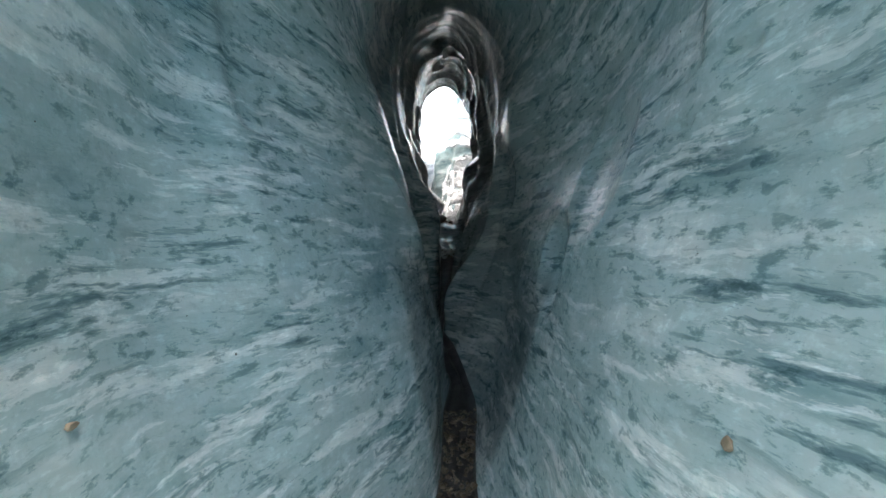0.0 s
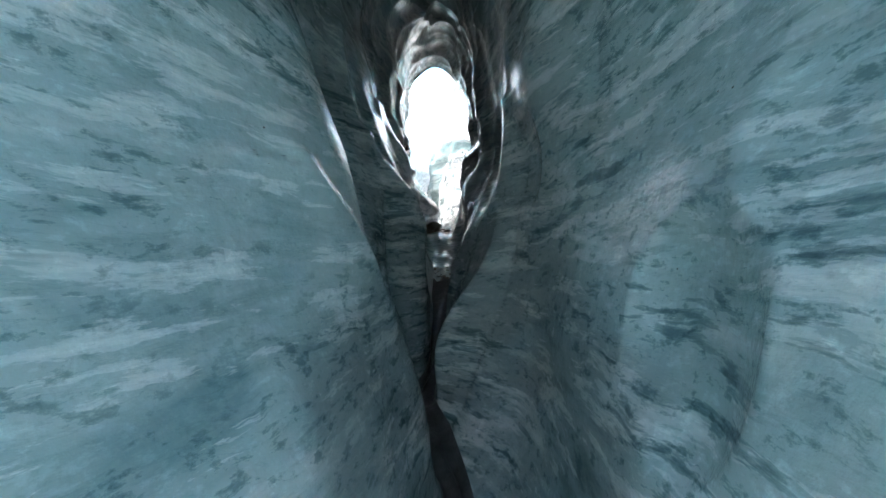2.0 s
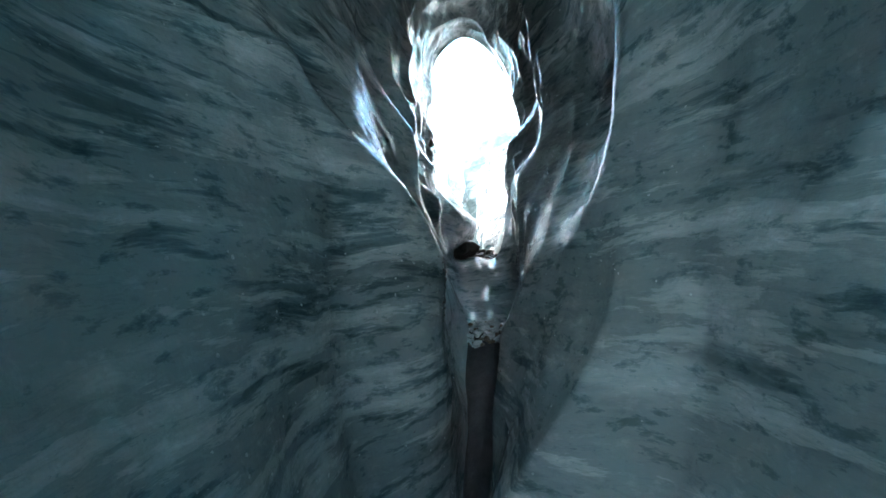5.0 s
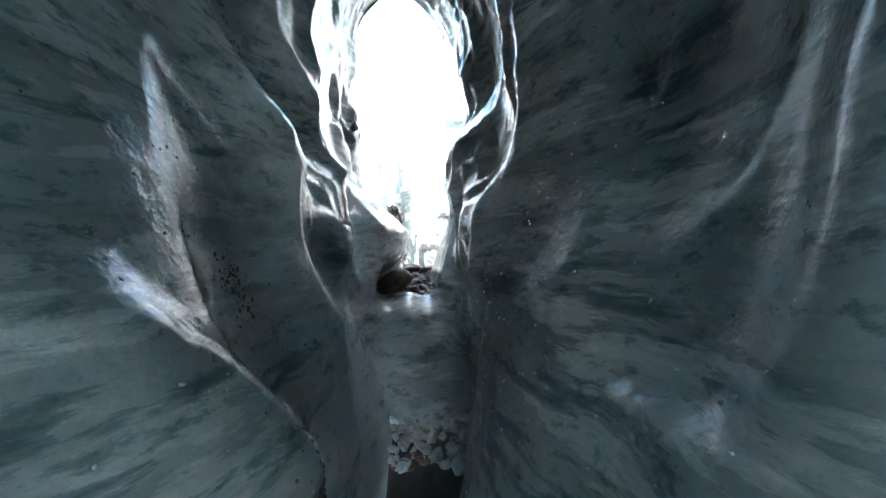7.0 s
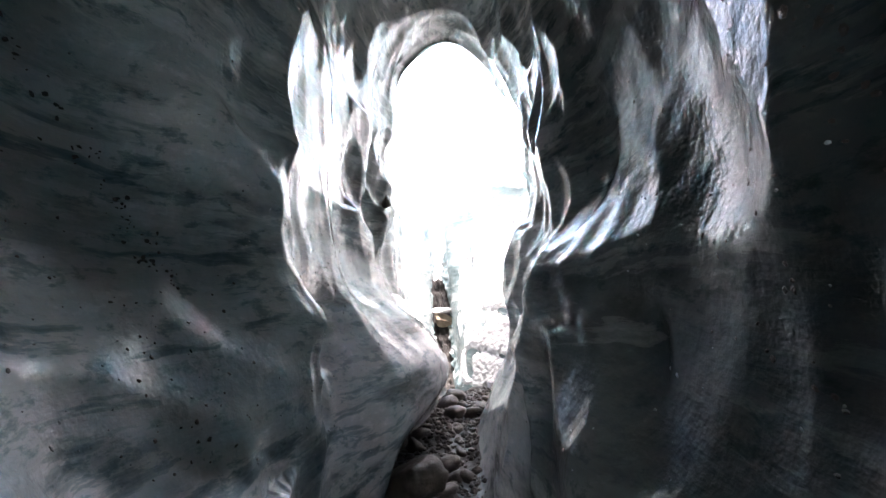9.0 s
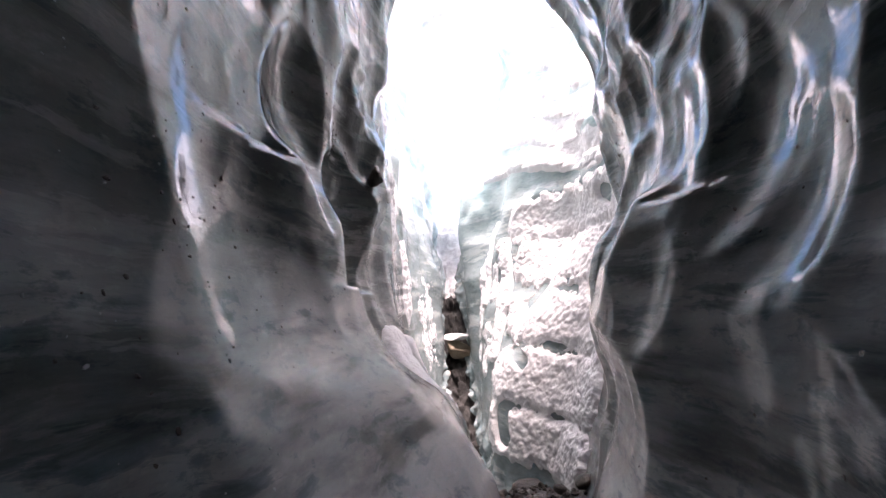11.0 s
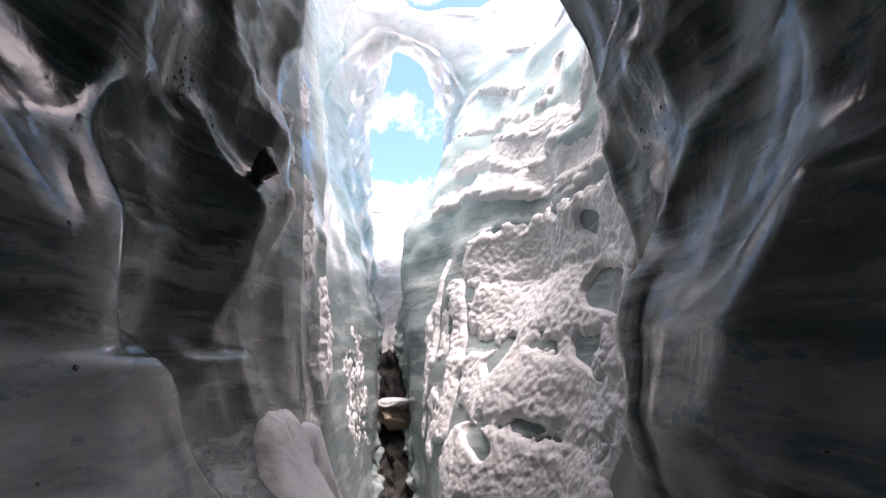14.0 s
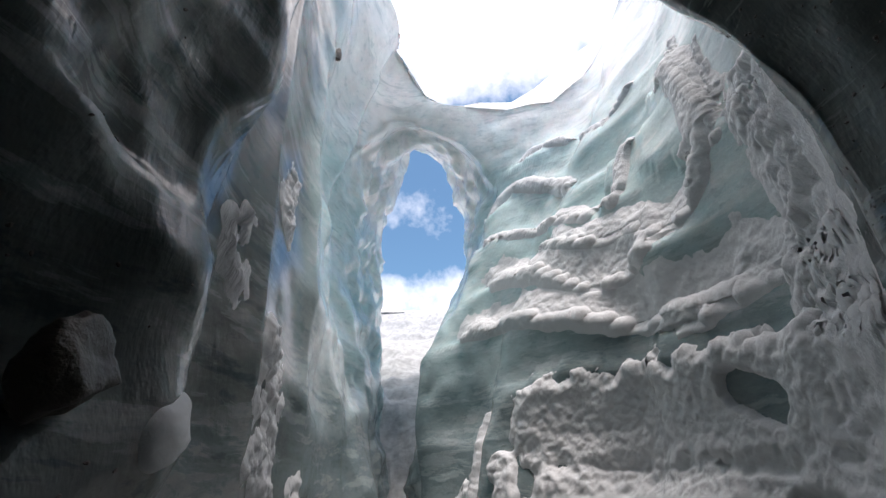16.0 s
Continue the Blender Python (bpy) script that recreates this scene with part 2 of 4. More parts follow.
    b = bump_node(N, L, math_node(N, L, "MULTIPLY", melt.outputs["Fac"], near_mouth), 0.26, 0.01, b)
    L.new(b.outputs["Normal"], P.inputs["Normal"])
    return m


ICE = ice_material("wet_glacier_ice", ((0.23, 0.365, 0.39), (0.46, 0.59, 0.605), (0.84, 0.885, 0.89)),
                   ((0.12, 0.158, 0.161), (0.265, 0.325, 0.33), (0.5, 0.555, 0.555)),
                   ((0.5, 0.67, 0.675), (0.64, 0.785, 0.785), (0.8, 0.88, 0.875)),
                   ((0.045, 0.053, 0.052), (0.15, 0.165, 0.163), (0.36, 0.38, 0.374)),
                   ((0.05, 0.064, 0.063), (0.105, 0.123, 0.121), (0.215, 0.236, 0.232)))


def snow_material(name, through_light):
    m, N, L, P = material(name)
    c = noise_node(N, L, 7.0, 6, 0.6)
    r = ramp_node(N, L, c.outputs["Fac"], (0.3, (0.79, 0.8, 0.81)), (0.6, (0.87, 0.875, 0.88)))
    L.new(r.outputs["Color"], P.inputs["Base Color"])
    P.inputs["Roughness"].default_value = 0.75
    g = noise_node(N, L, 55.0, 7, 0.72)
    h = noise_node(N, L, 16.0, 5, 0.6)
    b = bump_node(N, L, h.outputs["Fac"], 0.3, 0.014)
    b = bump_node(N, L, g.outputs["Fac"], 0.5, 0.006, b)
    L.new(b.outputs["Normal"], P.inputs["Normal"])
    tr = N.new("ShaderNodeBsdfTranslucent")
    tr.inputs["Color"].default_value = (0.75, 0.86, 0.9, 1)
    mixed = N.new("ShaderNodeMixShader")
    mixed.inputs["Fac"].default_value = through_light
    L.new(P.outputs["BSDF"], mixed.inputs[1])
    L.new(tr.outputs["BSDF"], mixed.inputs[2])
    L.new(mixed.outputs["Shader"], N["Material Output"].inputs["Surface"])
    return m


SNOW = snow_material("crusted_snow", 0.08)
FIRN = snow_material("firn_snow", 0.08)


def rock_material(name, dark, light, rough=0.7):
    m, N, L, P = material(name)
    c = noise_node(N, L, 11.0, 8, 0.65)
    r = ramp_node(N, L, c.outputs["Fac"], (0.32, dark), (0.68, light))
    L.new(r.outputs["Color"], P.inputs["Base Color"])
    P.inputs["Roughness"].default_value = rough
    g = noise_node(N, L, 40.0, 6, 0.65)
    b = bump_node(N, L, g.outputs["Fac"], 0.7, 0.01)
    L.new(b.outputs["Normal"], P.inputs["Normal"])
    return m


SILTY_ICE = rock_material("dark_silty_ice", (0.022, 0.022, 0.022), (0.07, 0.07, 0.068), 0.38)
OLD_FIRN = rock_material("old_layered_firn", (0.34, 0.345, 0.35), (0.66, 0.665, 0.66), 0.8)
SILT = rock_material("dark_wet_gravel", (0.02, 0.018, 0.016), (0.1, 0.085, 0.07), 0.45)
RUBBLE = rock_material("dark_slot_rubble", (0.01, 0.01, 0.01), (0.05, 0.048, 0.045), 0.85)
ROCK = rock_material("brown_rock", (0.014, 0.012, 0.01), (0.07, 0.056, 0.04), 0.5)
BROWN_GRAVEL = rock_material("brown_wet_gravel", (0.05, 0.04, 0.028), (0.2, 0.16, 0.11), 0.4)
TAN = rock_material("tan_rock", (0.2, 0.15, 0.1), (0.42, 0.34, 0.25), 0.7)


# ---- the passage: one row of cross sections, joined by scalloped ice ----
FRACTIONS = (0.0, 0.12, 0.28, 0.45, 0.62, 0.8, 0.93)
RINGS = []


def ring(y, floor, roof, mid, left, right, bulge=0.06):
    """A cross section at y: floor and roof heights, the roof's x, six half-widths up each side, and how
    far the ice bulges out between this and the next."""
    h = roof - floor
    left, right = ((*side, mid + (side[-1] - mid) * 0.68) for side in (left, right))
    pts = [(x, floor + f * h) for f, x in zip(FRACTIONS, left)]
    pts.append((mid, roof))
    pts += [(x, floor + f * h) for f, x in reversed(list(zip(FRACTIONS, right)))]
    RINGS.append((y, np.array(pts), bulge))


# the shaft behind the start
ring(-4.6, 0.2, 9.0, 0.0, (-.2, -.5, -.6, -.6, -.6, -.5), (.2, .5, .6, .6, .6, .5), 0.0)
ring(-3.6, 0.0, 9.0, 0.0, (-.4, -.9, -1.2, -1.5, -1.8, -2.0), (.4, .9, 1.2, 1.5, 1.8, 2.0), 0.1)
ring(-0.9, 0.0, 8.5, 0.0, (-.4, -.65, -.8, -1.0, -1.2, -1.4), (.4, .65, .8, 1.0, 1.2, 1.4), 0.05)
ring(-0.2, 0.0, 4.8, 0.0, (-.4, -.55, -.65, -.7, -.7, -.55), (.4, .6, .65, .7, .7, .55), 0.05)
# the passage
ring(0.35, 0.0, 3.7, 0.0, (-.35, -.52, -.64, -.7, -.72, -.66), (.38, .55, .62, .7, .74, .7), 0.0)
ring(1.1, 0.0, 3.45, 0.03, (-.32, -.5, -.7, -.83, -.86, -.8), (.34, .44, .5, .68, .74, .74), 0.0)
ring(1.5, 0.0, 3.5, 0.05, (-.26, -.38, -.5, -.66, -.86, -.82), (.3, .42, .5, .64, .78, .8), 0.0)
ring(2.3, 0.1, 3.6, 0.05, (-.05, -.1, -.22, -.42, -.58, -.64), (.2, .4, .53, .66, .86, .8), 0.0)
ring(3.08, 0.27, 3.74, 0.05, (.0, -.02, -.16, -.23, -.42, -.6), (.25, .48, .57, .69, .78, .73), 0.0)
ring(3.5, 0.4, 3.83, 0.05, (.05, -.02, -.17, -.42, -.57, -.6), (.2, .46, .58, .64, .6, .6), 0.0)
ring(3.85, 0.58, 3.9, 0.05, (-.16, -.22, -.28, -.36, -.5, -.56), (.1, .3, .5, .56, .56, .55), 0.0)
ring(4.05, 0.68, 3.93, 0.05, (-.2, -.24, -.27, -.33, -.44, -.5), (0, .03, .34, .53, .56, .53), 0.0)
ring(4.35, 0.8, 4.0, 0.05, (-.06, -.08, -.06, -.22, -.4, -.47), (.03, .12, .34, .54, .56, .53), 0.0)
ring(4.7, 0.98, 4.1, 0.03, (-.05, -.07, -.1, -.27, -.43, -.48), (.08, .14, .31, .54, .52, .48), 0.0)
ring(5.1, 1.22, 4.2, 0.0, (-.05, -.1, -.15, -.28, -.43, -.48), (.2, .28, .33, .47, .46, .42), 0.0)
ring(5.42, 1.47, 4.3, 0.03, (-.02, -.1, -.2, -.36, -.42, -.45), (.28, .29, .33, .48, .48, .43), 0.0)
ring(5.65, 1.6, 4.4, 0.05, (-.05, -.15, -.2, -.39, -.4, -.41), (.25, .3, .33, .47, .48, .42), 0.0)
ring(6.1, 1.88, 4.5, 0.08, (-.12, -.2, -.34, -.38, -.38, -.38), (.2, .32, .37, .42, .44, .42), 0.0)
ring(6.7, 1.93, 4.6, 0.08, (-.22, -.02, -.38, -.46, -.45, -.42), (.16, .3, .4, .48, .52, .47), 0.0)
ring(7.2, 1.95, 4.65, 0.08, (-.12, .02, -.4, -.48, -.47, -.42), (.18, .3, .38, .5, .52, .46), 0.0)
ring(7.5, 1.95, 4.63, 0.07, (-.1, -.1, -.46, -.54, -.48, -.43), (.28, .42, .48, .54, .53, .46), 0.0)
ring(7.9, 1.95, 4.6, 0.05, (-.05, -.18, -.48, -.52, -.47, -.43), (.4, .52, .62, .67, .6, .48), 0.02)
# the pit, open to the sky
ring(8.35, 1.5, 8.0, 0.4, (-.1, -.42, -.52, -.6, -.62, -.48), (.2, .52, .86, 1.0, 1.15, 1.35), 0.03)
ring(8.9, 1.5, 8.0, 0.4, (-.2, -.46, -.55, -.62, -.66, -.52), (-.05, .1, .76, .95, 1.28, 1.58), 0.03)
ring(9.6, 1.6, 8.0, 0.4, (-.32, -.45, -.57, -.75, -.85, -.3), (-.12, -.02, .16, .7, 1.12, 1.5), 0.02)
ring(10.2, 2.0, 6.1, -0.4, (-.4, -.4, -.45, -.68, -.9, -1.0), (-.17, -.16, -.18, -.2, .2, .45), 0.02)
ring(10.8, 3.0, 6.5, -0.35, (-.45, -.54, -.64, -.78, -.86, -.8), (-.3, -.22, -.1, .12, .34, .38), 0.02)
ring(12.0, 3.9, 7.35, -0.3, (-.65, -.68, -.7, -.72, -.7, -.55), (.15, .2, .28, .34, .34, .2), 0.02)
ring(12.7, 4.3, 14.0, -0.2, (-1, -1.2, -1.3, -1.4, -1.6, -1.8), (.6, .8, .9, 1.0, 1.2, 1.4), 0.1)
ring(15.0, 5.35, 14.0, -0.2, (-3, -3.4, -3.6, -4, -5, -6), (2.4, 2.6, 2.8, 3.2, 4, 5), 0.2)
ring(18.0, 7.0, 14.0, -0.2, (-5, -6, -7, -8, -9, -9), (5, 6, 7, 8, 9, 9), 0.0)


def ground_height(x, y):
    """The glacier's surface: a slope that rises past the pit and on both sides of it."""
    rise = smooth(0.4, 1.3, np.abs(x - 0.5)) * smooth(7.5, 8.5, y) * (1 - smooth(10.5, 12, y))
    return np.interp(y, (-6, 9.8, 12.1, 12.6, 17.5, 60, 400), (6.0, 6.0, 8.0, 8.0, 6.65, 6.2, 2.0)) + 1.0 * rise + 0.07 * np.sin(x * 5.1 + y * 3.3) * np.sin(y * 2.3 - x * 3.7) + 0.025 * np.sin(x * 17.0 + 2.0 * y)


def smooth(a, b, x):
    t = np.clip((x - a) / (b - a), 0, 1)
    return t * t * (3 - 2 * t)


def value_noise(p, seed):
    """Smooth noise between -1 and 1 at the points p."""
    i = np.floor(p).astype(np.int64)
    f = p - i
    f = f * f * (3 - 2 * f)
    total = np.zeros(p.shape[:-1])
    for dx in (0, 1):
        for dy in (0, 1):
            for dz in (0, 1):
                h = ((i[..., 0] + dx) * 374761393 + (i[..., 1] + dy) * 668265263 + (i[..., 2] + dz) * 2147483647 + seed * 974711) & 0xFFFFFFFF
                h = ((h ^ (h >> 13)) * 1274126177) & 0xFFFFFFFF
                h = ((h ^ (h >> 16)) & 0xFFFF) / 65535.0
                w = np.abs(1 - dx - f[..., 0]) * np.abs(1 - dy - f[..., 1]) * np.abs(1 - dz - f[..., 2])
                total += w * h
    return total * 2 - 1


def fractal(p, octaves, seed):
    total, amp = 0, 1.0
    for k in range(octaves):
        total = total + amp * value_noise(p * 2.0 ** k, seed + k)
        amp *= 0.5
    return total


def cells(p, seed):
    """Distance to the nearest of a jittered lattice of points."""
    i = np.floor(p).astype(np.int64)
    best = np.full(p.shape[:-1], 9.0)
    for dx in (-1, 0, 1):
        for dy in (-1, 0, 1):
            for dz in (-1, 0, 1):
                c = i + (dx, dy, dz)
                d = 0
                for a in range(3):
                    h = (c[..., 0] * 374761393 + c[..., 1] * 668265263 + c[..., 2] * 1440662683 + (seed + a) * 974711) & 0xFFFFFFFF
                    h = ((h ^ (h >> 13)) * 1274126177) & 0xFFFFFFFF
                    h = ((h ^ (h >> 16)) & 0xFFFF) / 65535.0
                    d = d + (c[..., a] + 0.1 + 0.8 * h - p[..., a]) ** 2
                best = np.minimum(best, d)
    return np.sqrt(best)


NU = 500


def round_ring(pts):
    """A closed smooth curve through a cross section's points, as NU points from the floor's middle up the left side."""
    n = len(pts)
    closed = np.vstack([pts, [(pts[0] + pts[-1]) / 2]])
    n = len(closed)
    u = (np.arange(NU + 1) / NU * n - 1.0) % n
    u[-1] = n - 1.0
    k = np.floor(u).astype(int) % n
    f = (u - np.floor(u))[:, None]
    a, b, c, d = (closed[(k + j) % n] for j in (-1, 0, 1, 2))
    return 0.5 * (2 * b + (c - a) * f + (2 * a - 5 * b + 4 * c - d) * f ** 2 + (3 * b - a - 3 * c + d) * f ** 3)


def passage_grid():
    ys = [r[0] for r in RINGS]
    curves = [round_ring(r[1]) for r in RINGS]
    rows = []
    for k in range(len(RINGS) - 1):
        y0, y1 = ys[k], ys[k + 1]
        step = 0.015 if 0.3 < y0 < 10.5 else 0.06
        n = max(4, int((y1 - y0) / step))
        before, after = curves[max(k - 1, 0)], curves[min(k + 2, len(RINGS) - 1)]
        for j in range(n + (k == len(RINGS) - 2)):
            s = j / n
            t = s * s * (3 - 2 * s)
            c = curves[k] * (1 - t) + curves[k + 1] * t
            if -0.1 < y0 < 3.8 or 4.3 < y0 < 7.4:
                c = curves[k] + 0.5 * s * (curves[k + 1] - before + s * (2 * before - 5 * curves[k] + 4 * curves[k + 1] - after + s * (3 * (curves[k] - curves[k + 1]) + after - before)))
            mid = c.mean(0)
            out = c - mid
            out /= np.linalg.norm(out, axis=1)[:, None] + 1e-6
            lift = np.clip((c[:, 1:] - c[:, 1].min()) / 0.6, 0, 1)
            c = c + out * lift * RINGS[k][2] * (4 * s * (1 - s)) ** 0.8
            rows.append(np.column_stack([c[:, 0], np.full(NU + 1, y0 + s * (y1 - y0)), c[:, 1]]))
    return np.array(rows)


def grid_normals(g):
    a, b = np.gradient(g, axis=0), np.gradient(g, axis=1)
    b[:, 0] = b[:, -1] = (g[:, 1] - g[:, -2]) / 2
    n = np.cross(a, b)
    return n / (np.linalg.norm(n, axis=2)[..., None] + 1e-9)


def sheet(name, g, normals, rows, cols, mat, keep=None):
    """A piece of a grid of points as one smooth mesh; keep: which of the grid's faces stay."""
    r0, r1 = rows
    c0, c1 = cols
    part_g, part_n = g[r0:r1 + 1, c0:c1 + 1], normals[r0:r1 + 1, c0:c1 + 1]
    h, w = part_g.shape[:2]
    idx = np.arange(h * w).reshape(h, w)
    quads = np.stack([idx[:-1, :-1], idx[1:, :-1], idx[1:, 1:], idx[:-1, 1:]], -1)
    quads = quads[keep[r0:r1, c0:c1]] if keep is not None else quads.reshape(-1, 4)
    used = np.unique(quads)
    back = np.full(h * w, -1)
    back[used] = np.arange(len(used))
    me = bpy.data.meshes.new(name)
    me.from_pydata(part_g.reshape(-1, 3)[used].tolist(), [], back[quads].tolist())
    me.polygons.foreach_set("use_smooth", np.ones(len(me.polygons), dtype=bool))
    me.normals_split_custom_set_from_vertices(part_n.reshape(-1, 3)[used].tolist())
    me.materials.append(mat)
    return new(name, me)


BASE = passage_grid()
NORMALS = grid_normals(BASE)
if (NORMALS[60, NU // 4] @ (Vector((1, 0, 0)))) < 0:
    NORMALS = -NORMALS
Y = BASE[..., 1]
Z = BASE[..., 2]
# large hollows and small scallops, stronger towards the mouth
big = cells(BASE * (2.0, 1.7, 1.5) + 3.1, 5)
small = cells(BASE * (4.0, 6.0, 3.6) + 7.7, 11)
strong = smooth(2.6, 4.6, Y) * (1 - smooth(7.8, 8.3, Y))
gentle = 1 - smooth(9, 12, Y) * 0.5
middle = cells(BASE * (1.2, 2.1, 1.8) + 5.3, 17)
nested = cells(BASE * (3.2, 5.0, 4.2) + 2.3, 29)
lobes = (0.45 + 0.55 * smooth(5.4, 6.2, Y)) * smooth(4.1, 5.2, Y) * (1 - smooth(7.8, 8.2, Y)) * smooth(0.1, 0.6, Z - Z.min(1, keepdims=True))
lobes *= 1 - 0.75 * (BASE[..., 0] < 0) * smooth(5.9, 6.3, Y) * (1 - smooth(7.2, 7.5, Y))
push = 0.065 * (0.25 + 0.75 * strong) * (big ** 2 - 0.35) + (0.25 - 0.12 * smooth(6.2, 6.9, Y)) * lobes * (middle ** 2 - 0.33) + 0.035 * lobes * (nested ** 2 - 0.3) + 0.008 * strong * (small ** 2 - 0.3)
push += 0.07 * smooth(12.2, 14, Y) * fractal(BASE * (1.2, 2.2, 2.0), 4, 77)
push += 0.25 * smooth(12.4, 14, Y) * (cells(BASE * (1.9, 1.7, 3.0), 83) ** 2 - 0.3)
push += 0.05 * smooth(9.2, 9.8, Y) * (1 - smooth(11.6, 12.2, Y)) * smooth(3.2, 3.8, Z) * fractal(BASE * 2.6, 3, 91)
push += 0.05 * smooth(10.5, 10.9, Y) * (1 - smooth(12.6, 13.2, Y)) * fractal(BASE * (4.5, 3.5, 4.5), 3, 95)
push += 0.06 * smooth(8.5, 9.0, Y) * (1 - smooth(10.6, 11.0, Y)) * (1 - smooth(0.15, 0.4, Z - Z.min(1, keepdims=True))) * fractal(BASE * (15.0, 13.0, 11.0), 3, 97)
push += 0.022 * gentle * fractal(BASE * (1.7, 1.1, 1.7), 2, 21)
high = smooth(0.35, 0.9, BASE[..., 2] - 1.9) * smooth(8.3, 8.9, Y) * (1 - smooth(10.4, 11, Y))
push += high * 0.05 * (cells(BASE * (1.5, 1.5, 3.4) + 1.7, 31) ** 2 - 0.35)


def hollow(place, radius, depth):
    """A bowl melted into the wall, with a sharp rim."""
    d = np.linalg.norm((BASE - np.array(place)) * (1, 1, 0.85), axis=2) / radius
    d = d + 0.1 * value_noise(BASE * 5.0, int(abs(place[1]) * 97))
    push[...] -= depth * np.clip(1 - d ** 2, 0, 1)


for place, radius, depth in (
        ((.55, 3.85, 2.12), .30, .07), ((.62, 7.4, 3.3), .3, .04), ((.66, 7.75, 2.95), .24, .025), ((.58, 6.85, 3.1), .3, .03), ((.6, 7.6, 3.75), .22, .04),
        ((.56, 5.3, 2.55), .37, .06), ((.48, 5.95, 2.95), .22, .06), ((.63, 4.55, 2.45), .28, .07), ((.4, 5.6, 2.5), .15, .05),
        ((-.5, 5.3, 2.9), .36, .1), ((-.42, 5.8, 2.62), .26, .08), ((-.3, 5.95, 2.38), .15, .05), ((-.24, 5.25, 2.2), .24, .06), ((-.29, 4.7, 2.0), .28, .06),
        ((-.58, 7.55, 3.5), .29, .1), ((-.55, 7.5, 3.03), .3, .1), ((-.53, 7.6, 2.62), .26, .08), ((-.5, 7.05, 3.3), .2, .06),
        ((-.47, 7.85, 3.72), .18, .06), ((-.5, 3.6, 2.6), .3, .07),
        ((.65, 1.9, 1.9), .35, .05), ((.6, 2.3, 1.42), .26, .07), ((-.5, 1.2, 1.9), .4, .05), ((.1, 6.9, 4.6), .3, .06), ((.1, 7.4, 4.6), .3, .06)):
    hollow(place, radius, depth)


# shelves on the pit's wall, on which snow lies
def stroke_field(points, g):
    """Distance to a polyline, and the height over it, for a grid of points."""
    best, over = np.full(g.shape[:-1], 9.0), np.zeros(g.shape[:-1])
    pts = [np.array(p, float) for p in points]
    for a, b in zip(pts, pts[1:]):
        ab = b - a
        t = np.clip(((g - a) @ ab) / (ab @ ab + 1e-9), 0, 1)
        near = a + t[..., None] * ab
        d = np.linalg.norm(g - near, axis=-1)
        over = np.where(d < best, g[..., 2] - near[..., 2], over)
        best = np.minimum(best, d)
    return best, over


SHELVES = (
    (((.57, 9.52, 4.4), (.75, 9.17, 4.21), (.86, 8.98, 4.2), (.86, 8.8, 4.06), (.88, 8.63, 4.14), (.93, 8.51, 4.38), (1.1, 8.7, 4.99)), .035, .06),
    (((.45, 9.85, 4.3), (.51, 9.42, 4.17), (.67, 9.19, 3.96), (.81, 9.01, 3.97), (.84, 8.92, 4.04)), .055, .05),
    (((.24, 9.91, 3.96), (.34, 9.52, 3.93), (.64, 9.18, 3.82), (.75, 9.01, 3.73), (.78, 8.8, 3.74)), .05, .07),
    (((.78, 8.72, 3.64), (.79, 8.46, 3.72)), .055, .03),
    (((.82, 9.99, 5.45), (.95, 9.93, 5.58), (1.01, 9.3, 5.15), (1.16, 9.11, 5.3)), .02, .05),
    (((.98, 9.06, 4.79), (.89, 9.06, 4.55), (.8, 9.1, 4.4)), .02, .05),
    (((.53, 10.21, 4.99), (.72, 10.05, 5.26), (.95, 9.5, 4.8)), .025, .05),
    (((.5, 10.1, 4.7), (.62, 9.6, 4.62), (.8, 9.25, 4.45)), .025, .05),
    (((.39, 9.3, 3.6), (.54, 9.22, 3.64), (.67, 9.07, 3.58), (.75, 8.71, 3.56), (.76, 8.41, 3.54)), .05, .04),
)
near_pit = (Y > 7.6) & (Y < 11)
rows_pit = np.where(near_pit.any(1))[0]
pit_rows = slice(rows_pit[0], rows_pit[-1] + 1)
for points, width, reach in SHELVES:
    d, over = stroke_field(points, BASE[pit_rows])
    w = np.where(over > 0, 0.07, 0.26)
    push[pit_rows] += 1.2 * reach * np.exp(-(d / w) ** 2)
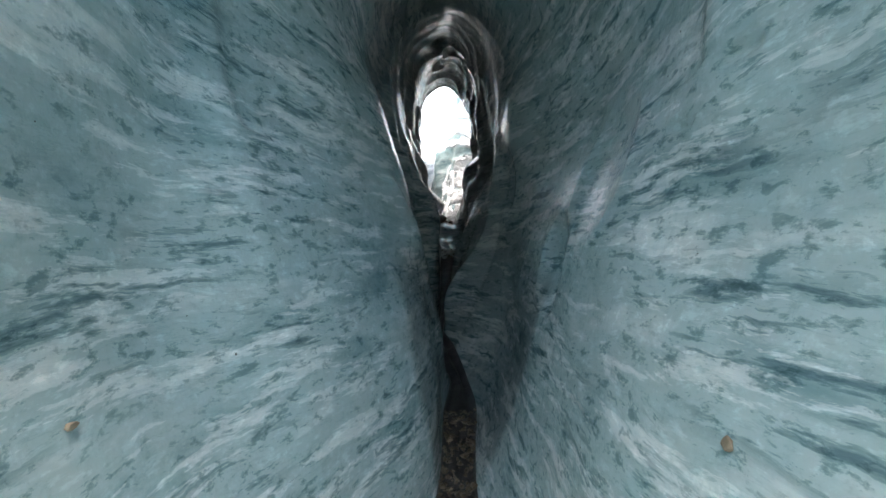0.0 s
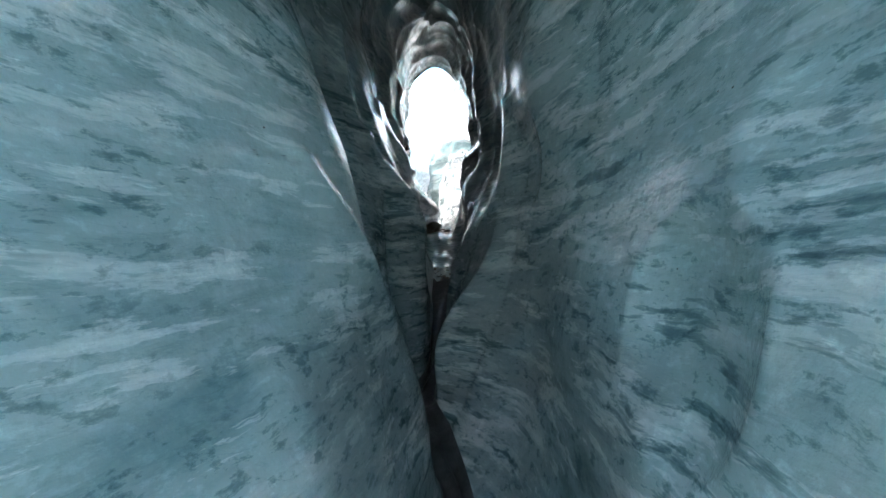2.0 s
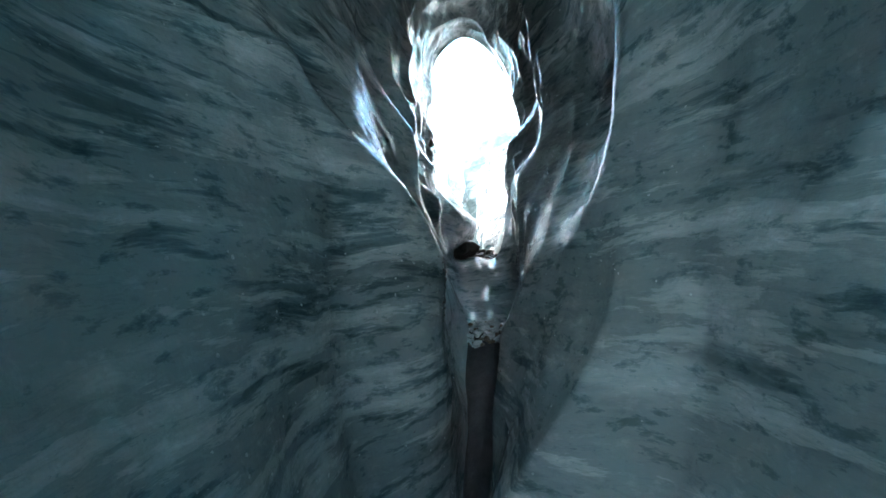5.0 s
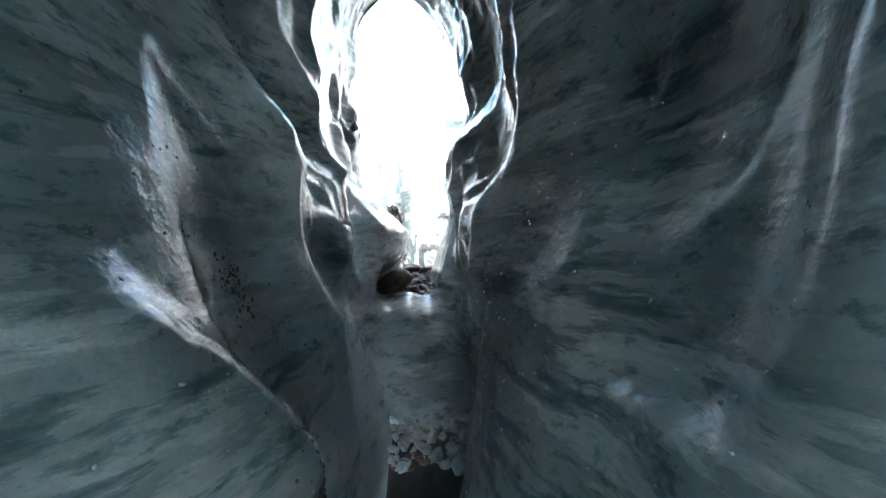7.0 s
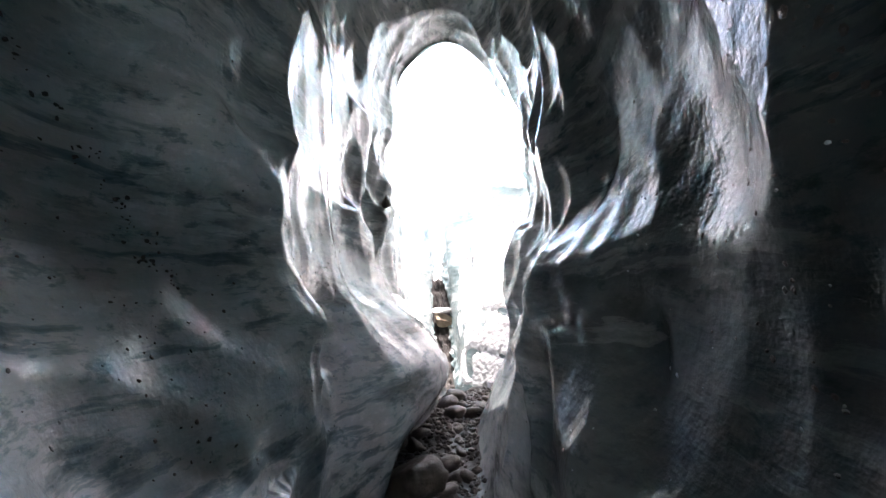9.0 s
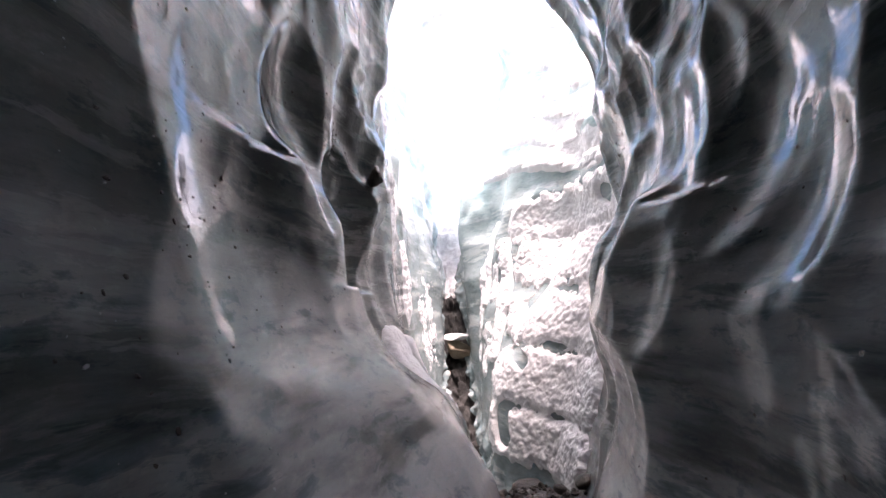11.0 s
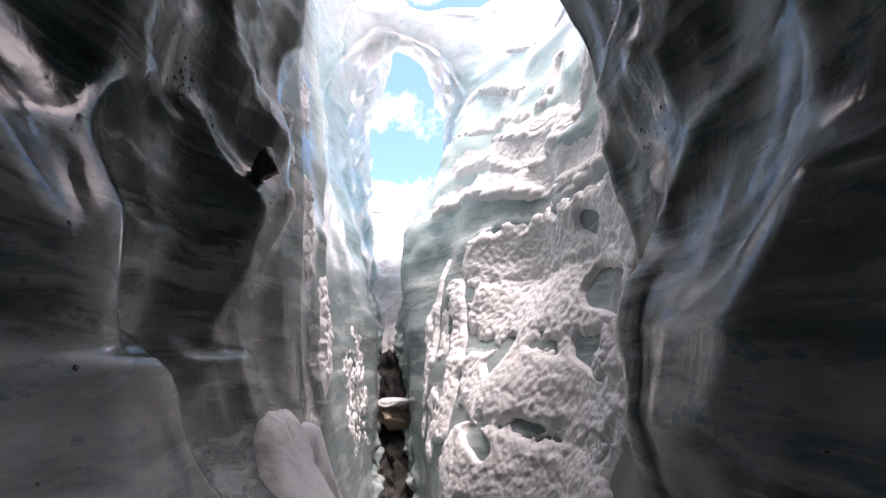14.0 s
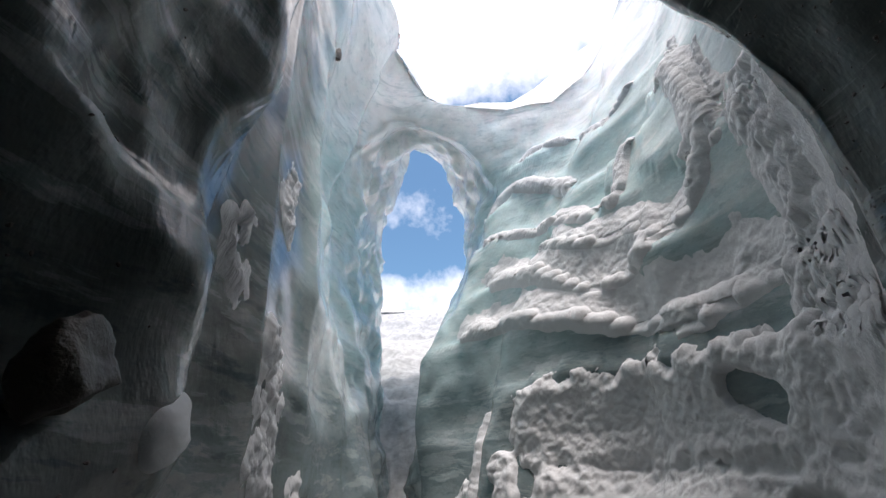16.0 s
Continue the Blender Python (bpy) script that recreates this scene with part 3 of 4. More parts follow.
# lips along the rims of the melted bowls: side, (y, z) points, how far they stand out
for side, way, proud in (
        (-1, ((2.7, 1.9), (2.9, 1.72), (3.05, 1.58), (3.2, 1.4)), .05), (-1, ((4.05, 2.4), (4.24, 2.13), (4.38, 2.0), (4.5, 1.85)), .06),
        (-1, ((4.9, 2.9), (5.03, 2.61), (5.1, 2.45), (5.47, 2.27)), .07), (-1, ((5.7, 3.05), (5.85, 2.9), (5.93, 2.41)), .05),
        (1, ((4.1, 2.6), (4.18, 2.25), (4.2, 1.95)), .05), (1, ((5.0, 2.8), (5.08, 2.41), (5.18, 2.28), (5.45, 2.3), (5.64, 2.55)), .06),
        (-1, ((1.45, 2.5), (1.5, 2.15), (1.52, 1.95)), .03), (1, ((1.05, 2.35), (1.09, 2.0), (1.08, 1.85)), .03),
        (-1, ((6.95, 3.1), (7.15, 2.93), (7.35, 3.08)), .05), (-1, ((7.4, 2.8), (7.55, 2.72), (7.65, 2.82)), .05), (-1, ((7.6, 3.36), (7.72, 3.22), (7.88, 3.3)), .05),
        (-1, ((7.2, 3.75), (7.4, 3.5), (7.6, 3.6)), .05), (1, ((7.1, 2.95), (7.35, 2.8), (7.55, 2.92)), .05), (1, ((7.25, 3.75), (7.5, 3.5), (7.62, 3.6)), .05)):
    cols = slice(0, NU // 2) if side < 0 else slice(NU // 2, NU)
    g = BASE[:, cols]
    line = [g.reshape(-1, 3)[np.argmin((g[..., 1] - y) ** 2 + (g[..., 2] - z) ** 2)] for y, z in way]
    d, over = stroke_field(line, g)
    push[:, cols] += proud * np.exp(-(d / np.where(over > 0, 0.07, 0.2)) ** 2)
FINE = BASE + NORMALS * push[..., None]
FINE[:, -1] = FINE[:, 0]
FINE_N = grid_normals(FINE)
if (FINE_N[60, NU // 4] @ (Vector((1, 0, 0)))) < 0:
    FINE_N = -FINE_N

face_z = (FINE[:-1, :-1, 2] + FINE[1:, 1:, 2]) / 2
face_y = (FINE[:-1, :-1, 1] + FINE[1:, 1:, 1]) / 2
face_x = (FINE[:-1, :-1, 0] + FINE[1:, 1:, 0]) / 2
TOP = ground_height(face_x, face_y)
KEEP = np.minimum(FINE[:-1, :-1, 2], FINE[1:, 1:, 2]) < TOP
RAW = FINE.copy()
LEVEL = ground_height(FINE[..., 0], FINE[..., 1])
FINE[..., 2] = np.minimum(FINE[..., 2], LEVEL)
ROW = {round(r[0], 2): int(np.argmin(abs(BASE[:, 0, 1] - r[0]))) for r in RINGS}
LAST = len(BASE) - 1
unit = NU / 16.0
C_LEFT, C_ROOF0, C_ROOF1, C_RIGHT = int(1.0 * unit), int(7.3 * unit), int(8.7 * unit), int(15.0 * unit)
mouth = ROW[8.35]
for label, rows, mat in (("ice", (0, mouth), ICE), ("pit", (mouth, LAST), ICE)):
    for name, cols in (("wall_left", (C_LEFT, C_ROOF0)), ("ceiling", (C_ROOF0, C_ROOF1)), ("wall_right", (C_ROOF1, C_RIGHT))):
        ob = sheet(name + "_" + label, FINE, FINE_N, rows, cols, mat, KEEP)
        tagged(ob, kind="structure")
far = ROW[12.0]
for label, rows, mat in (("ice", (0, ROW[5.42]), SILTY_ICE), ("clear_ice", (ROW[5.42], ROW[6.7]), ICE), ("mouth", (ROW[6.7], mouth), SILTY_ICE), ("slot", (mouth, ROW[10.8] - 8), RUBBLE), ("ramp", (ROW[10.8] - 8, far), OLD_FIRN), ("beyond", (far, LAST), OLD_FIRN)):
    tagged(sheet("floor_" + label, FINE, FINE_N, rows, (0, C_LEFT), mat, KEEP), kind="structure")
    tagged(sheet("floor_edge_" + label, FINE, FINE_N, rows, (C_RIGHT, NU), mat, KEEP), kind="structure")


# ---- the glacier's surface: one sheet out to the horizon, open over the pits ----
def glacier_surface():
    ys = list(np.arange(-40, -6, 4.0)) + list(np.arange(-6, 20, 0.05)) + [24, 30, 40, 60, 100, 180, 400, 900]
    outs = np.array([0, 0.05, 0.15, 0.35, 0.7, 1.3, 2.2, 4, 7, 12, 22, 50, 120, 300, 900])
    verts, faces = [], []
    centre = []
    for y in ys:
        k = int(np.clip(np.searchsorted(BASE[:, 0, 1], y), 1, LAST))
        line = RAW[k]
        xl = xr = 0.0
        if BASE[0, 0, 1] < y < BASE[-1, 0, 1]:
            over = line[:, 2] - ground_height(line[:, 0], line[:, 1])
            if over.max() > 0 and over.min() < 0:
                up = np.where(over > 0)[0]
                xl, xr = line[up[0], 0] - 0.01, line[up[-1], 0] + 0.01
                if xl > xr:
                    xl = xr = (xl + xr) / 2
        centre.append((xl, xr))
    for side in (0, 1):
        start = len(verts)
        for y, (xl, xr) in zip(ys, centre):
            for o in outs:
                x = xl - o if side == 0 else xr + o
                z = float(ground_height(np.array(x), np.array(y)))
                rough = 0.12 * min(o, 1.5) * fractal(np.array([[x * 0.6, y * 0.6, 0.3]]), 3, 8)[0]
                verts.append((x, y, z + rough + 0.04 * min(o, 12)))
        w = len(outs)
        for j in range(len(ys) - 1):
            for i in range(w - 1):
                q = [start + j * w + i, start + j * w + i + 1, start + (j + 1) * w + i + 1, start + (j + 1) * w + i]
                faces.append(q if side else q[::-1])
    me = bpy.data.meshes.new("ground")
    me.from_pydata(verts, [], faces)
    me.polygons.foreach_set("use_smooth", np.ones(len(me.polygons), dtype=bool))
    me.materials.append(FIRN)
    return tagged(new("ground", me), kind="structure")


glacier_surface()


# ---- unseen rock sheet under the glacier, added to keep out light from below ----
def under_sheet():
    me = bpy.data.meshes.new("light_block")
    n = 24
    verts = [((i / n - 0.5) * 120, (j / n - 0.45) * 120, -1.2 - 0.5 * math.sin(i * 1.7 + j)) for j in range(n + 1) for i in range(n + 1)]
    faces = [(j * (n + 1) + i, j * (n + 1) + i + 1, (j + 1) * (n + 1) + i + 1, (j + 1) * (n + 1) + i) for j in range(n) for i in range(n)]
    me.from_pydata(verts, [], faces)
    me.materials.append(ROCK)
    return tagged(new("ground_light_block", me), kind="structure")


under_sheet()


# ---- snow on the pit's walls ----
def refine(g, k):
    """The same grid with k times as many rows and columns (two factors)."""
    for axis in (0, 1):
        n = g.shape[axis]
        t = np.linspace(0, n - 1, (n - 1) * k[axis] + 1)
        i = np.minimum(t.astype(int), n - 2)
        f = (t - i).reshape([-1 if a == axis else 1 for a in range(3)])
        g = np.take(g, i, axis) * (1 - f) + np.take(g, i + 1, axis) * f
    return g


def on_wall(y, z, side):
    """The wall's point and normal at a y and a height, on the left (-1) or right (1)."""
    cols = slice(C_LEFT, C_ROOF0) if side < 0 else slice(C_ROOF1, C_RIGHT)
    g, n = FINE[:, cols], FINE_N[:, cols]
    k = np.argmin((g[..., 1] - y) ** 2 + (g[..., 2] - z) ** 2)
    return g.reshape(-1, 3)[k], n.reshape(-1, 3)[k]


def snapped(points, side):
    """The points laid onto the wall at their y and height, with more in between, and evened out."""
    pts = [np.array(p, float) for p in points]
    dense = [a + (b - a) * t for a, b in zip(pts, pts[1:]) for t in np.arange(0, 1, 0.125)] + [pts[-1]]
    laid = np.array([on_wall(p[1], p[2], side)[0] for p in dense])
    padded = np.vstack([laid[:1]] * 4 + [laid] + [laid[-1:]] * 4)
    return [padded[k:k + 9].mean(0) for k in range(len(laid))]


def snow_patch(name, label, strokes, holes, y_range, cols, thick=0.03, lump=0.009, edge=0.4, scale=17.0, shelf=False, snap=True, fine=(2, 3), tall=1.25, knob=0.0, knobs=26.0, soft=False):
    """A crust of snow on the wall round some strokes (polyline, half width), with bare holes left in it."""
    r = np.where((BASE[:, 0, 1] >= y_range[0]) & (BASE[:, 0, 1] <= y_range[1]))[0]
    inside = slice(r[0], r[-1] + 1)
    lines = np.array([p for points, _ in strokes for p in points])
    reach = max(width for _, width in strokes) + 0.12
    z = FINE[inside, cols[0]:cols[1] + 1, 2]
    hit = np.where(((z > lines[:, 2].min() - reach) & (z < lines[:, 2].max() + reach)).any(0))[0]
    cols = (cols[0] + hit[0], cols[0] + hit[-1])
    g = refine(FINE[inside, cols[0]:cols[1] + 1], fine)
    n = grid_normals(g)
    n *= np.sign((n * refine(FINE_N[inside, cols[0]:cols[1] + 1], fine)).sum(-1, keepdims=True))
    weight = np.full(g.shape[:2], -9.0)
    side = 1 if cols[0] > NU // 2 else -1
    for points, width in strokes:
        d, over = stroke_field(snapped(points, side) if snap else points, g)
        w = 1 - d / width
        weight = np.maximum(weight, np.minimum(1 - d * np.where(over > 0, 0.55, 1.0) / width, (over + 0.06) * 12) if shelf else w)
    rag = fractal(g * min(scale * 0.6, 12.0), 4, 41)
    weight = weight + edge * 0.42 * rag
    for points, width in holes:
        d, _ = stroke_field(snapped(points, side), g)
        weight = np.minimum(weight, 1.2 * (d / width - 1) + 0.2 * rag)
    body = smooth(-0.1, 0.75, weight) if soft else np.clip(weight * 3, 0, 1) ** 0.6
    rough = fractal(g * (scale, scale, scale * tall), 4, 51)
    lumps = 1 - cells(g * (scale * 1.1, scale * 1.1, scale * 0.9 * tall), 61)
    round_tops = 1 - 1.3 * cells(g * (knobs, knobs, knobs * tall), 71) ** 2 + 0.5 * (1 - 1.3 * cells(g * (knobs * 2.1, knobs * 2.1, knobs * 2.1 * tall), 73) ** 2)
    big_form = fractal(g * 7.0, 2, 81)
    relief = lump * (1.25 * rough + 0.45 * lumps) + knob * (round_tops - 0.7 + 0.7 * big_form)
    g = g + n * (body * (thick + relief) - 0.003 - 0.035 * np.clip(-weight, 0, 0.6))[..., None]
    n2 = grid_normals(g)
    n2 *= np.sign((n2 * n).sum(-1, keepdims=True))
    keep = (weight[:-1, :-1] > -0.45) & (weight[1:, 1:] > -0.45)
    ob = sheet(name, g, n2, (0, g.shape[0] - 1), (0, g.shape[1] - 1), SNOW, keep)
    return tagged(ob, label, "snow", kind="stuff")


RIGHT_COLS, LEFT_COLS = (C_ROOF1, C_RIGHT + 10), (2, C_ROOF0)
snow_patch("snow_crust", "lumpy white snow crust plastered on the pit's ice wall", (
    (((.33, 9.35, 3.42), (.55, 9.12, 3.4), (.7, 8.8, 3.4), (.74, 8.2, 3.38)), .2),
    (((.3, 9.25, 3.05), (.5, 8.85, 3.05), (.68, 8.2, 3.08)), .23),
    (((.3, 9.15, 2.66), (.5, 8.7, 2.64), (.62, 8.2, 2.62)), .2),
    (((.3, 9.05, 2.28), (.5, 8.55, 2.28), (.55, 8.2, 2.25)), .19),
    (((.2, 8.95, 1.95), (.4, 8.5, 1.95), (.5, 8.15, 1.95)), .17),
    (((.16, 9.45, 3.3), (.17, 9.3, 2.8), (.12, 9.25, 2.3)), .07),
    (((.02, 9.65, 3.5), (.02, 9.62, 3.2), (.0, 9.55, 2.7)), .05),
), (
    (((.34, 9.0, 2.84), (.34, 9.0, 2.74)), .085),
    (((.68, 8.5, 3.07), (.65, 8.26, 3.01)), .095),
    (((.56, 8.55, 2.82), (.63, 8.13, 2.68)), .055),
    (((.4, 8.75, 2.47), (.59, 8.15, 2.48)), .025),
    (((.3, 8.92, 2.45), (.4, 8.72, 2.36)), .045),
    (((.72, 8.62, 3.44), (.73, 8.52, 3.38)), .06),
    (((.25, 8.8, 2.08), (.28, 8.75, 1.9)), .06),
), (7.9, 10.1), RIGHT_COLS, 0.034, 0.004, 0.6, 30.0, fine=(3, 5), tall=1.0, knob=0.007, knobs=28.0)
for points, width, reach in SHELVES[:8]:
    snow_patch("snow_ledge", "soft snow lying along a narrow ice shelf", (([(x, y, z + 0.025) for x, y, z in points], width * 2.4),), (), (8.3, 10.5), RIGHT_COLS, 0.03, 0.003, 0.35, 20.0, True, fine=(3, 5), knob=0.006, knobs=22.0, soft=True)
snow_patch("frost_band", "knobbly rime frost band along the mouth's rim", (
    (((.8, 8.3, 4.5), (.78, 8.24, 4.05), (.78, 8.26, 3.7), (.78, 8.27, 3.4), (.75, 8.26, 3.1), (.68, 8.26, 2.8), (.62, 8.26, 2.5), (.57, 8.26, 2.2)), .16),), ((((.68, 8.5, 3.07), (.65, 8.26, 3.01)), .09),), (7.8, 8.6), RIGHT_COLS, 0.02, 0.004, 0.5, 40.0, fine=(3, 5), tall=0.55, knob=0.028, knobs=24.0, soft=True)
for way in (((.98, 8.55, 5.0), (.95, 8.5, 4.6), (.92, 8.47, 4.25)), ((1.0, 8.75, 5.3), (.97, 8.68, 4.95))):
    snow_patch("frost_streak", "knobbly upright streak of rime hanging on the pit wall", ((way, .05),), (), (8.2, 9.0), RIGHT_COLS, 0.008, 0.004, 1.4, 30.0, fine=(3, 5), tall=0.55, knob=0.024, knobs=26.0, soft=True)
for points, width in ((((-.52, 8.22, 3.78), (-.52, 8.2, 3.6)), .09), (((-.53, 8.48, 3.5), (-.53, 8.52, 3.25)), .15), (((-.53, 8.85, 3.2), (-.52, 8.9, 2.7)), .13),
                      (((-.58, 8.6, 4.2), (-.56, 8.5, 3.95)), .1)):
    snow_patch("frost_patch", "rough patch of rime frost stuck to the ice wall", ((points, width),), (), (7.8, 9.3), LEFT_COLS, 0.008, 0.004, 1.0, 28.0, fine=(3, 5), tall=0.7, knob=0.024, knobs=27.0, soft=True)
for points, width in ((((.02, 9.78, 3.2), (.0, 9.74, 2.6), (-.05, 9.66, 2.25)), .06), (((.13, 9.5, 3.1), (.1, 9.46, 2.75)), .06), (((.06, 9.42, 2.6), (.02, 9.4, 2.2)), .07)):
    snow_patch("frost_streak", "knobbly upright streak of rime on the slot's wall", ((points, width),), (), (9.1, 10.0), RIGHT_COLS, 0.008, 0.005, 1.3, 28.0, fine=(3, 5), tall=0.6, knob=0.012, knobs=26.0, soft=True)
for points, width in ((((-.48, 9.45, 2.85), (-.47, 9.5, 2.3)), .13), (((-.48, 9.75, 3.0), (-.48, 9.75, 2.3)), .12)):
    snow_patch("rime", "broken speckled rime on the slot's dark wall", ((points, width),), (), (9.1, 10.1), LEFT_COLS, 0.002, 0.011, 2.6, 30.0, fine=(3, 5), tall=0.9)
snow_patch("snow_wedge", "small wedge of clean snow on the wet ice wall", ((((-.47, 7.89, 3.27), (-.5, 7.95, 3.31)), .04), (((-.5, 7.95, 3.31), (-.51, 8.06, 3.37)), .024)), (), (7.6, 8.3), LEFT_COLS, 0.008, 0.002, 0.3, fine=(3, 5), knob=0.002, knobs=30.0)
snow_patch("snow_pile", "smooth white snow bank lying at the foot of the ice", ((((-.47, 7.95, 2.56), (-.44, 7.85, 2.45), (-.42, 7.8, 2.2)), .14), (((-.47, 8.1, 2.55), (-.4, 8.1, 2.3)), .1), (((-.4, 8.05, 2.35), (-.15, 8.25, 2.0)), .1)), (), (7.5, 8.4), LEFT_COLS, 0.04, 0.003, 0.3, fine=(3, 5), knob=0.003, knobs=24.0)


# ---- stones ----
def stone_mesh(name, size, seed, mat, facets=6, detail=4):
    """A broken stone: a ball cut by a few planes and roughened."""
    rng = random.Random(seed)
    bm = bmesh.new()
    bmesh.ops.create_icosphere(bm, subdivisions=detail, radius=1.0)
    planes = [(Vector([rng.gauss(0, 1) for _ in range(3)]).normalized(), rng.uniform(0.45, 0.8)) for _ in range(facets)]
    for v in bm.verts:
        for n, d in planes:
            over = v.co.dot(n) - d
            if over > 0:
                v.co -= n * over * 0.92
        v.co += v.co.normalized() * (0.12 * noise.noise(v.co * 1.7 + Vector((seed, 0, 0))) + 0.08 * noise.noise(v.co * 4 + Vector((0, seed, 0))) + 0.04 * noise.noise(v.co * 11 + Vector((seed, 0, 0))))
        v.co = Vector((v.co.x * size[0], v.co.y * size[1], v.co.z * size[2]))
    me = bpy.data.meshes.new(name)
    bm.to_mesh(me)
    bm.free()
    me.polygons.foreach_set("use_smooth", np.ones(len(me.polygons), dtype=bool))
    me.materials.append(mat)
    return me


def stone(name, label, place, size, seed, mat, turn=0.0, tilt=0.0):
    ob = new(name, stone_mesh(name, size, seed, mat))
    ob.matrix_world = pose(*place, tilt, 0, turn)
    return tagged(ob, label, "stone")


def wall_stone(name, label, y, z, side, size, seed, mat, sink=0.3, turn=0.0):
    p, n = on_wall(y, z, side)
    p = p + n * size[0] * (1 - sink)
    return stone(name, label, tuple(p), size, seed, mat, turn)


wall_stone("pebble", "small tan pebble frozen into the pale ice wall", 0.82, 1.15, -1, (.008, .018, .009), 3, TAN)
wall_stone("pebble", "small light brown pebble stuck in the ice", 0.8, 1.12, 1, (.008, .02, .017), 4, TAN)
wall_stone("rock", "dark brown angular rock held in the wet ice", 7.775, 3.31, -1, (.04, .055, .054), 7, ROCK, 0.1)
wall_stone("stone", "dark stone melting out of the pit wall", 9.0, 5.45, -1, (.025, .03, .06), 9, ROCK, 0.4)
stone("boulder", "dark wet rock at the foot of the ice wall", (-.06, 6.38, 1.95), (.13, .11, .1), 41, ROCK, 35)
stone("boulder", "tan boulder wedged across the narrow slot", (-.3, 10.35, 2.33), (.17, .13, .11), 12, TAN, 20)
stone("boulder", "brown boulder jammed below in the slot", (-.22, 10.6, 2.2), (.16, .12, .1), 15, ROCK, 50)
stone("snow_cap", "cap of snow lying on the wedged boulder", (-.3, 10.33, 2.45), (.15, .11, .04), 16, SNOW)["category"] = "snow"
stone("stone", "brown stone lying on the pit's snowy rim", (.47, 10.06, 6.2), (.035, .03, .025), 18, TAN)


# ---- loose stones and gravel on the passage's floor ----
rng = random.Random(5)
FLOOR_COLS = list(range(0, C_LEFT)) + list(range(C_RIGHT, NU))


def floor_point(r):
    row = r.choice([i for i in range(len(FINE)) if 6.35 < BASE[i, 0, 1] < 8.2])
    return FINE[row, r.choice(FLOOR_COLS)]


kinds = [stone_mesh("floor_stone", (.05, .06, .03), 30 + k, (SILT, ROCK, ROCK)[k % 3], 6, 2) for k in range(6)]
for k in range(46):
    p = floor_point(rng)
    ob = new("floor_stone", kinds[k % 6])
    ob.matrix_world = pose(p[0], p[1], p[2] + .012, rng.uniform(-25, 25), rng.uniform(-25, 25), rng.uniform(0, 360)) @ Matrix.Scale(rng.uniform(.35, 1.5), 4)
    tagged(ob, "wet dark angular stone lying on the silt-covered floor", "stone", "stones on the passage floor")


def scatter(name, label, count, pick, low, high, mat, seed, flat=0.5):
    """Many small grains in one mesh."""
    r = random.Random(seed)
    base = bmesh.new()
    bmesh.ops.create_icosphere(base, subdivisions=1, radius=1.0)
    ball = np.array([v.co[:] for v in base.verts])
    tri = np.array([[v.index for v in f.verts] for f in base.faces])
    base.free()
    verts, faces = [], []
    for k in range(count):
        p, n = pick(r)
        n = Vector(n).normalized()
        q = n.to_track_quat("Z", "Y").to_matrix()
        s = math.exp(r.uniform(math.log(low), math.log(high)))
        shape = ball * np.array([r.uniform(.5, 1.3), r.uniform(.5, 1.3), flat]) * s
        shape = shape * (1 + 0.35 * np.array([[r.uniform(-1, 1)] for _ in ball]))
        a = r.uniform(0, 6.28)
        shape = shape @ np.array([[math.cos(a), -math.sin(a), 0], [math.sin(a), math.cos(a), 0], [0, 0, 1]])
        faces.append(tri + len(verts) * len(ball))
        verts.append(shape @ np.array(q).T + np.array(p))
    me = bpy.data.meshes.new(name)
    me.from_pydata(np.vstack(verts).tolist(), [], np.vstack(faces).tolist())
    me.materials.append(mat)
    return tagged(new(name, me), label, "gravel", kind="stuff")


def pick_floor(r):
    p = floor_point(r)
    return p + np.array([r.uniform(-.02, .02), r.uniform(-.02, .02), .003]), (0, 0, 1)


def pick_narrow_floor(r):
    row = r.choice([i for i in range(len(FINE)) if 1.7 < BASE[i, 0, 1] < 3.1])
    return FINE[row, r.choice(FLOOR_COLS)] + np.array([r.uniform(-.02, .02), r.uniform(-.02, .02), .004]), (0, 0, 1)


def pick_step(r):
    row = r.choice([i for i in range(len(FINE)) if 5.3 < BASE[i, 0, 1] < 5.46])
    return FINE[row, r.choice(FLOOR_COLS)] + np.array([0, 0, .006]), (r.uniform(-.5, .5), -.4, 1)


scatter("ice_rubble", "broken wet ice chips on the step in the floor", 90, pick_step, .008, .034, ICE, 21, 0.8)["category"] = "ice"
scatter("gravel", "dark wet gravel lying between broken ice chips", 70, pick_step, .006, .02, BROWN_GRAVEL, 22, 0.7)
scatter("gravel", "brown wet gravel on the narrow cave floor", 420, pick_narrow_floor, .006, .026, BROWN_GRAVEL, 18, 0.7)
scatter("gravel", "dark wet gravel and silt on the floor", 1500, pick_floor, .006, .022, SILT, 8, 0.7)

CLUSTERS = ((5.18, 2.7, 1, .12), (5.3, 2.75, -1, .15), (7.1, 3.6, 1, .12), (7.0, 3.55, -1, .15), (7.75, 3.75, 1, .1), (5.5, 2.5, -1, .1),
            (7.85, 4.0, 1, .12), (7.35, 3.2, -1, .2), (6.6, 2.9, -1, .15), (4.6, 2.0, -1, .12), (7.6, 3.3, -1, .12), (7.9, 3.6, 1, .08))


